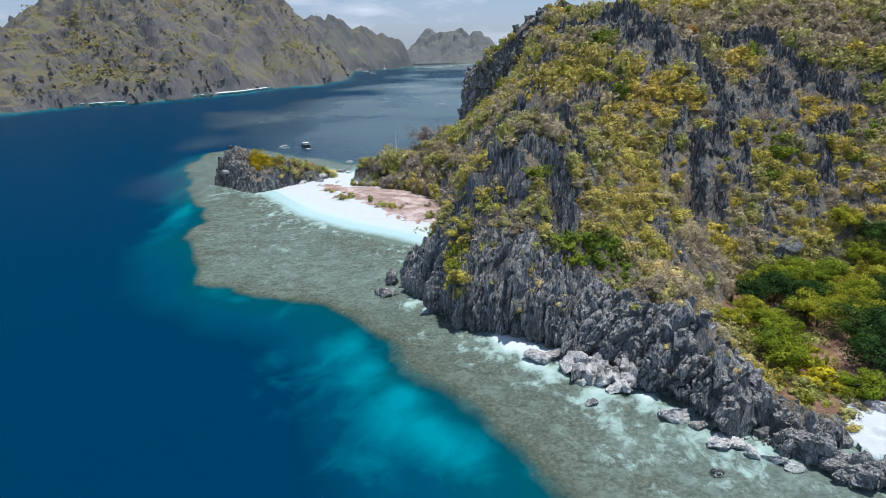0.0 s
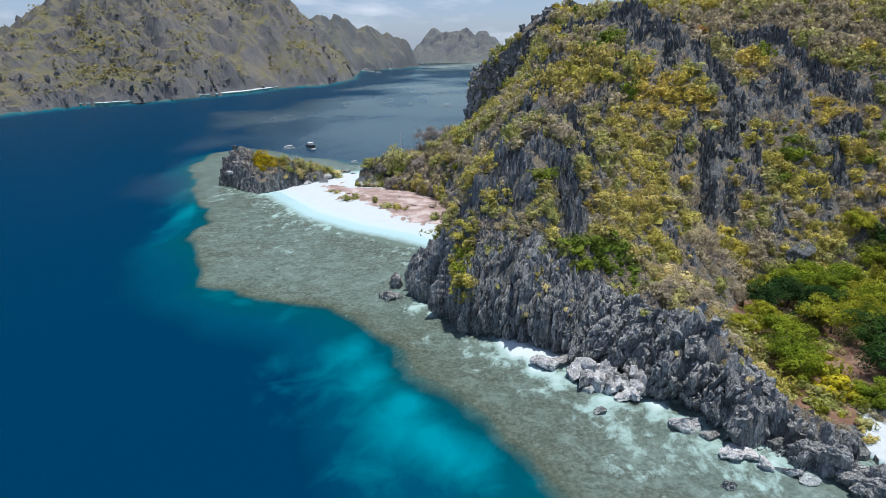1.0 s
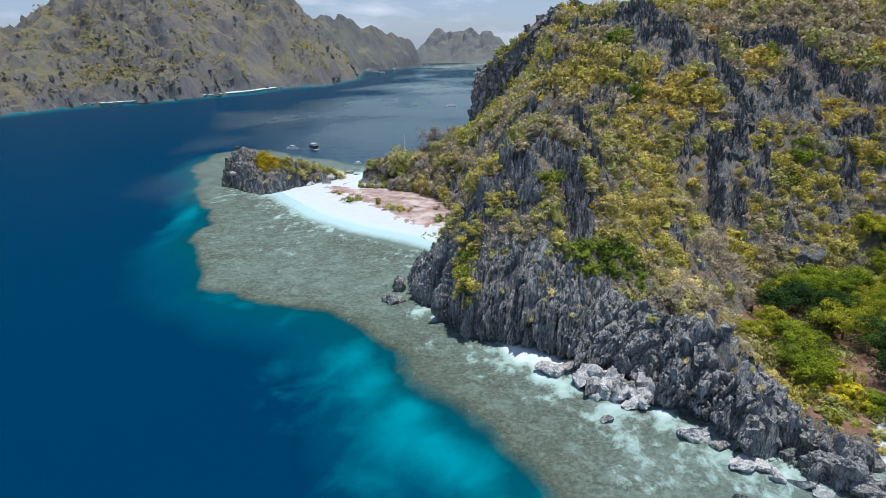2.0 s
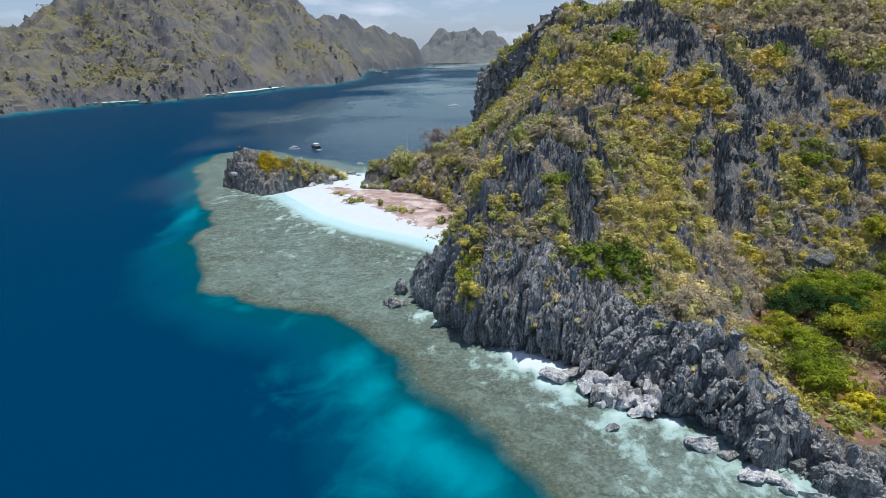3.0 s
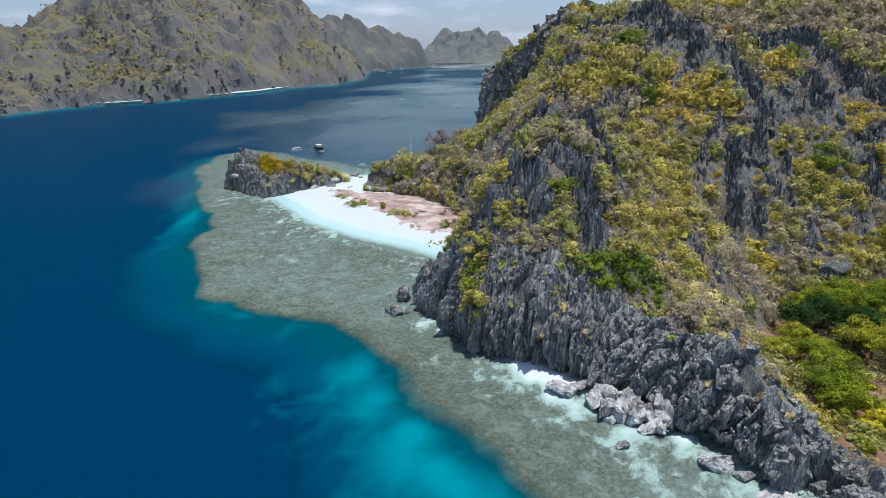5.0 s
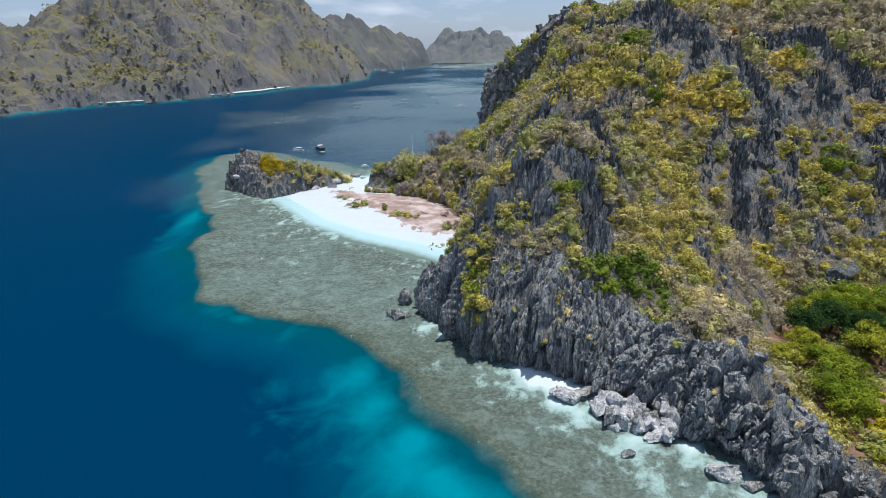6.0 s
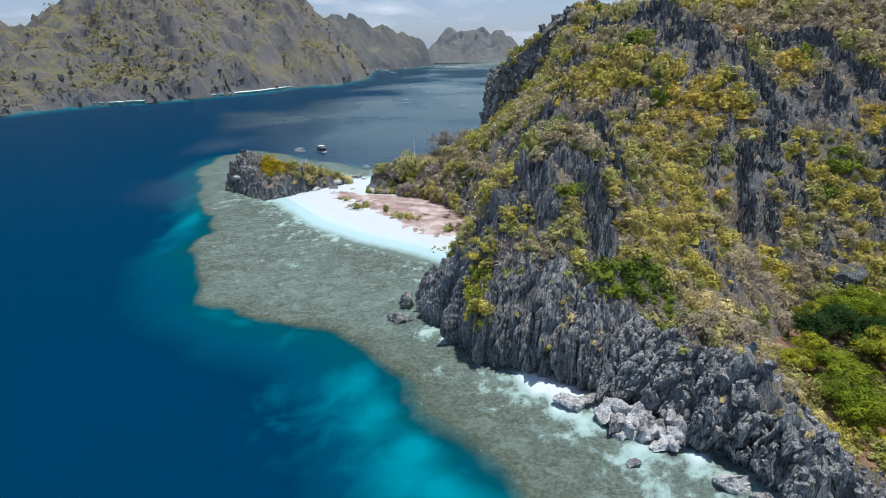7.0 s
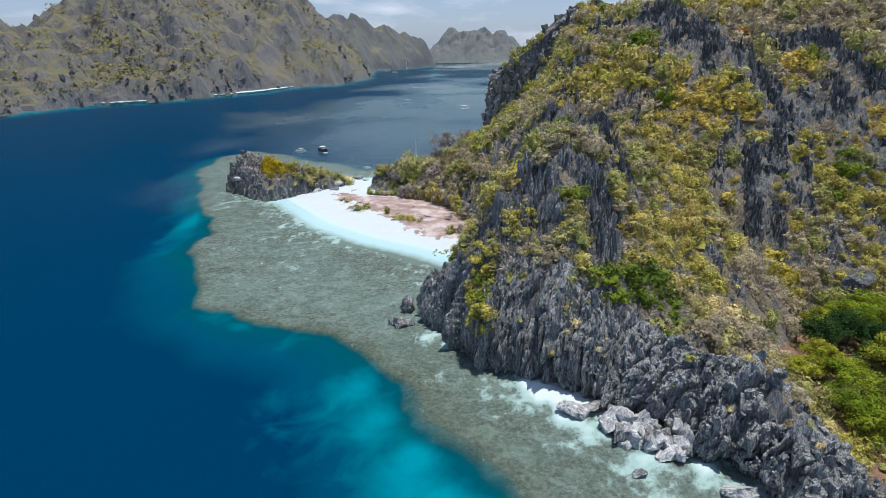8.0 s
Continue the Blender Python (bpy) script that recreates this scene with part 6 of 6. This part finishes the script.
for k, (x, y, a, b, c, mat, turn) in enumerate(BOULDERS):
    big = 1.08 if 14 < x < 33 else 1.1
    boulder(x, y, (a * big, b * big, c * big), mat, PALE_LABEL if mat is PALE else DARK_LABEL, 20 + k, turn=turn)
for k, (x, y, a, b, c, turn) in enumerate([(60.5, 87.8, 4.6, 2.6, 3.0, -30), (65.0, 83.5, 4.8, 3.0, 3.4, -25), (69.5, 79.8, 4.5, 3.2, 3.2, -10), (57.0, 90.2, 2.8, 2.0, 2.6, 0), (62.0, 83.0, 3.0, 2.0, 1.8, -40), (71.5, 85.0, 4.4, 2.6, 2.6, -20), (74.5, 81.5, 4.0, 3.0, 2.8, 10), (55.0, 89.0, 2.2, 1.6, 1.8, 20)]):
    boulder(x, y, (a, b, c), CLIFF, "jagged dark limestone outcrop beside the small cove", 70 + k, "rock_outcrop", "outcrops beside the cove", turn, cuts=9, detail=5, rough=0.5)
for k, (x, y, a, b, c, turn) in enumerate([(27, 111.2, 2.2, 1.6, 1.5, 20), (24, 114.2, 2.0, 1.6, 1.7, 60), (22.8, 117, 2.2, 1.5, 1.5, 10), (29.4, 111.6, 2.0, 1.5, 1.6, -20), (26.2, 114.6, 2.4, 1.8, 2.2, 45), (32, 109.6, 1.6, 1.2, 1.4, 0)]):
    boulder(x, y, (a, b, c), PALE if k % 3 else ROCK, PALE_LABEL if k % 3 else DARK_LABEL, 150 + k, turn=turn, z=0.6)
heap = random.Random(57)
for k in range(26):
    u, w = heap.uniform(0, 1), heap.uniform(0, 1) ** 1.3
    x, y = 21.5 + 10.0 * u + 3.6 * w, 112.6 - 5.0 * u + 5.4 * w
    a = heap.uniform(0.9, 2.0)
    pale = heap.random() < 0.7
    boulder(x, y, (a, a * heap.uniform(0.6, 0.9), a * heap.uniform(0.6, 1.0)), PALE if pale else ROCK, "pale broken limestone block heaped below the cliff" if pale else DARK_LABEL, 300 + k,
            "boulder", "boulders at the cliff foot", heap.uniform(0, 180), detail=3, cuts=9, z=0.2 + 2.4 * w)
scree = random.Random(33)
for k in range(34):
    t = scree.uniform(0, 1)
    x, y = 18.6 + 12.5 * t + scree.uniform(-0.8, 2.0), 119.6 - 12.0 * t + scree.uniform(-0.8, 1.8)
    a = scree.uniform(0.5, 1.5)
    boulder(x, y, (a, a * scree.uniform(0.6, 0.9), a * scree.uniform(0.5, 0.9)), PALE if scree.random() < 0.55 else ROCK, "angular fallen limestone block in the scree below the cliff", 200 + k,
            "fallen_block", "fallen blocks below the cliff", scree.uniform(0, 180), detail=3)
boulder(76.5, 100.5, (3.4, 2.2, 1.1), PALE, "smooth pale rock slab above the cove sand", 81, "rock_slab", "outcrops beside the cove", -25)
boulder(91, 168, (5.0, 3.2, 2.2), DARK_ROCK, "dark overhanging limestone slab above the valley trees", 91, "rock_overhang", "crags on the slope", 25)
boulder(-72.6, 322.5, (2.2, 1.3, 1.2), ROCK, "dark rock on the far end of the sand spit", 83, "boulder", "boulders on the sand spit", 20)
boulder(-68.2, 319, (1.2, 0.9, 0.7), ROCK, "dark rock on the far end of the sand spit", 84, "boulder", "boulders on the sand spit", 50)
boulder(-126, 295.4, (3.6, 1.8, 1.3), PALE, "pale rock ledge at the foot of the islet", 85, "boulder", "boulders at the islet foot", 8)
boulder(-86, 291, (2.6, 1.3, 1.4), PALE, "pale rock at the sandy foot of the islet", 86, "boulder", "boulders at the islet foot", 20)
boulder(-78, 301, (2.2, 1.4, 1.8), PALE, "pale rock at the sandy foot of the islet", 87, "boulder", "boulders at the islet foot", 40)

# ---- boats ----
HULL_WHITE, DARK_CABIN = plain("white_boat_paint", (0.8, 0.8, 0.78), 0.35), plain("dark_cabin", (0.035, 0.04, 0.05), 0.3)
WOOD, METAL, GLASSY = plain("varnished_wood", (0.32, 0.2, 0.1), 0.5), plain("brushed_mast_metal", (0.75, 0.76, 0.78), 0.35, 0.6), plain("dark_window", (0.02, 0.025, 0.03), 0.08, spec=0.8)


def box(bm, x, y, z, sx, sy, sz, taper=1.0):
    m = Matrix.LocRotScale((x, y, z + sz / 2), None, (sx, sy, sz))
    made = bmesh.ops.create_cube(bm, size=1.0, matrix=m)["verts"]
    for v in made:
        if v.co.z > z + sz / 2:
            v.co.x, v.co.y = x + (v.co.x - x) * taper, y + (v.co.y - y) * taper
    bmesh.ops.bevel(bm, geom=list({e for v in made for e in v.link_edges}), offset=min(sx, sy, sz) * 0.08, segments=1, affect='EDGES')


def hull(length, beam, depth, sheer=0.35):
    """A pointed hull with a raised bow along +y, waterline at z = 0."""
    bm = bmesh.new()
    rows = []
    for k in range(11):
        t = k / 10
        w = beam / 2 * (math.sin(math.pi * min(1, 0.28 + t * 0.72)) ** 0.7 if t < 1 else 0.02)
        top = depth * (0.6 + sheer * (2 * t - 0.7) ** 2)
        y = (t - 0.5) * length
        rows.append([bm.verts.new((s * w * f, y, z)) for s, f, z in ((-1, 1, top), (-1, 0.86, 0.0), (-1, 0.3, -depth * 0.4), (1, 0.3, -depth * 0.4), (1, 0.86, 0.0), (1, 1, top))])
    for a, b in zip(rows, rows[1:]):
        for s in range(5):
            bm.faces.new((a[s], a[s + 1], b[s + 1], b[s]))
        bm.faces.new((a[5], a[0], b[0], b[5]))
    bm.faces.new(rows[0])
    bm.faces.new(rows[-1][::-1])
    bmesh.ops.recalc_face_normals(bm, faces=bm.faces)
    return bm


def boat(name, x, y, heading, label, group):
    root = tagged(new(name), label, "boat", group)
    root.matrix_basis = pose(x, y, 0, 0, 0, heading)
    return root


def tour_boat(x, y, heading):
    b = boat("tour_boat", x, y, heading, "two-deck white tour boat with a dark cabin at anchor", "boats in the strait")
    part("hull", hull(15, 4.8, 1.0), HULL_WHITE, b)
    bm = bmesh.new()
    box(bm, 0, -0.8, 0.6, 4.9, 9.6, 3.4, 0.97)
    cabin = part("cabin", bm, DARK_CABIN, b, "dark lower cabin")
    for s in (-1, 1):
        for k in range(4):
            bm = bmesh.new()
            box(bm, s * 2.44, -3.8 + k * 2.0, 2.0, 0.08, 1.3, 0.9)
            part("window", bm, GLASSY, cabin)
    bm = bmesh.new()
    box(bm, 0, -0.8, 4.0, 4.9, 9.8, 0.16)
    part("upper_deck", bm, DARK_CABIN, b)
    bm = bmesh.new()
    box(bm, 0, -1.2, 5.9, 4.4, 4.4, 0.16)
    part("roof", bm, HULL_WHITE, b)
    for sx in (-1.8, 1.8):
        for sy in (-4.4, -1.6, 1.2):
            bm = bmesh.new()
            box(bm, sx, sy, 4.0, 0.12, 0.12, 1.95)
            part("post", bm, HULL_WHITE, b)
    bm = bmesh.new()
    tube(bm, [Vector((0, 0.5, 6)), Vector((0, 0.5, 8.2))], [0.07, 0.04], 6)
    part("mast", bm, METAL, b)
    bm = bmesh.new()
    box(bm, 0, -4.9, 4.0, 4.2, 0.08, 0.95)
    part("stern_rail", bm, HULL_WHITE, b)
    return b


def outrigger_boat(x, y, heading, size, label):
    b = boat("outrigger_boat", x, y, heading, label, "boats in the strait")
    L = 9.0 * size
    part("hull", hull(L, 1.5 * size, 0.9 * size, 0.6), HULL_WHITE, b)
    for s in (-1, 1):
        bm = bmesh.new()
        tube(bm, [Vector((s * 3.0 * size, -L * 0.4, 0.05)), Vector((s * 3.0 * size, 0, 0.0)), Vector((s * 3.0 * size, L * 0.42, 0.25))], [0.12 * size] * 3, 6)
        part("float", bm, HULL_WHITE, b)
    for k in (-0.22, 0.18):
        bm = bmesh.new()
        tube(bm, [Vector((-3.05 * size, L * k, 0.1)), Vector((0, L * k, 0.85 * size)), Vector((3.05 * size, L * k, 0.1))], [0.07 * size] * 3, 5)
        part("cross_beam", bm, WOOD, b)
    bm = bmesh.new()
    box(bm, 0, -0.5 * size, 2.0 * size, 2.0 * size, 4.6 * size, 0.14 * size)
    part("canopy", bm, HULL_WHITE, b)
    for sx in (-0.7, 0.7):
        for sy in (-2.4, 1.4):
            bm = bmesh.new()
            box(bm, sx * size, sy * size, 0.5 * size, 0.08, 0.08, 1.55 * size)
            part("canopy_post", bm, WOOD, b)
    return b


def sail_boat(x, y, heading):
    b = boat("sailing_boat", x, y, heading, "white sailing boat with a tall bare mast behind the scrub", "boats in the strait")
    part("hull", hull(12, 3.4, 1.5), HULL_WHITE, b)
    bm = bmesh.new()
    box(bm, 0, -0.5, 0.9, 2.0, 4.5, 0.7, 0.85)
    part("cabin", bm, HULL_WHITE, b)
    bm = bmesh.new()
    tube(bm, [Vector((0, 0.8, 0.8)), Vector((0, 0.8, 17.2))], [0.3, 0.24], 8)
    part("mast", bm, HULL_WHITE, b)
    bm = bmesh.new()
    tube(bm, [Vector((0, 0.8, 2.3)), Vector((0, -4.4, 2.4))], [0.11, 0.09], 6)
    part("boom", bm, METAL, b)
    for z in (6.5, 11.5):
        bm = bmesh.new()
        tube(bm, [Vector((-0.8, 0.8, z)), Vector((0.8, 0.8, z))], [0.04, 0.04], 5)
        part("spreader", bm, METAL, b)
    return b


tour_boat(-114.7, 402, 38).scale = (0.78, 0.78, 0.66)
outrigger_boat(-130, 404, 75, 0.85, "small white outrigger boat with a canopy at anchor")
outrigger_boat(-33.5, 660, 80, 1.35, "white outrigger tour boat under way in the strait")
sail_boat(-45.6, 356, 60)
for x, y, turn, size in ((-274, 1500, 70, 2.2), (-249, 1446, 100, 1.5), (-221, 1370, 60, 1.5), (-150, 1700, 80, 1.7)):
    outrigger_boat(x, y, turn, size, "tiny white outrigger boat off the far shore")
outrigger_boat(-74.3, 352, 80, 0.5, "small white outrigger boat moored behind the scrub")
sail_boat(-221, 1560, 40)


# ---- things on the sand spit ----
def row_boat(x, y, heading):
    b = boat("row_boat", x, y, heading, "dark wooden rowing boat with a white rim on the sand", "boats on the sand")
    b.location.z = float(ground_at(x, y)[0]) + 0.35
    part("hull", hull(5.2, 1.7, 0.9, 0.5), DARK_CABIN, b)
    for s in (-1, 1):
        bm = bmesh.new()
        tube(bm, [Vector((s * 0.72, -2.4, 0.72)), Vector((s * 0.86, 0, 0.6)), Vector((s * 0.5, 1.7, 0.82)), Vector((s * 0.05, 2.6, 1.05))], [0.09] * 4, 6)
        part("rim", bm, HULL_WHITE, b, "white painted rim")
    for k in (-1.0, 0.6):
        bm = bmesh.new()
        box(bm, 0, k, 0.62, 1.4, 0.28, 0.06)
        part("bench", bm, WOOD, b)
    return b


row_boat(-74.8, 325, 55)


def screen(x, y, heading):
    """A low windbreak of upright weathered boards between posts."""
    grey = plain("weathered_grey_boards", (0.36, 0.35, 0.34), 0.85)
    root = tagged(new("board_screen"), "weathered grey board screen at the sandy foot of the islet", "fence")
    root.matrix_basis = pose(x, y, float(ground_at(x, y)[0]) - 0.1, 0, 0, heading)
    for k in range(14):
        bm = bmesh.new()
        box(bm, -2.1 + k * 0.32, 0.02 * (k % 3), 0, 0.27, 0.06, 2.2 + 0.12 * math.sin(k * 2.3))
        part("board", bm, grey, root)
    for k in (-2.2, 0, 2.2):
        bm = bmesh.new()
        box(bm, k, 0.12, 0, 0.12, 0.12, 2.4)
        part("post", bm, BARK, root)
    for z in (0.5, 1.7):
        bm = bmesh.new()
        box(bm, 0, 0.07, z, 4.5, 0.06, 0.1)
        part("rail", bm, BARK, root)


screen(-78, 291.8, 12)


def driftwood(x, y, turn, length, label):
    bm = bmesh.new()
    pts = [Vector((length * (t - 0.5), length * 0.35 * math.sin(math.pi * t) ** 1.2, 0.12 + 0.5 * t * t)) for t in (0, 0.2, 0.4, 0.6, 0.8, 1.0)]
    tube(bm, pts, [0.16, 0.21, 0.22, 0.19, 0.13, 0.06], 7)
    tube(bm, [pts[3], pts[3] + Vector((0.3, 0.5, 0.35)), pts[3] + Vector((0.4, 1.0, 0.8))], [0.12, 0.08, 0.03], 6)
    me = bpy.data.meshes.new("driftwood")
    bm.to_mesh(me)
    bm.free()
    me.materials.append(TWIG)
    ob = thing("driftwood", me, label, "driftwood", "driftwood on the beach")
    ob.matrix_basis = pose(x, y, float(ground_at(x, y)[0]), 0, 0, turn)


driftwood(-68, 291.8, 70, 4.6, "bleached curved driftwood log on white sand")
driftwood(-60.5, 268, 10, 3.0, "bleached driftwood log beside the clearing")
driftwood(-48, 262, -30, 3.4, "bleached driftwood log beside the clearing")
driftwood(-36, 262, 25, 2.8, "bleached fallen branch on the brown clearing")
driftwood(-28, 250, 140, 3.2, "bleached fallen branch on the brown clearing")
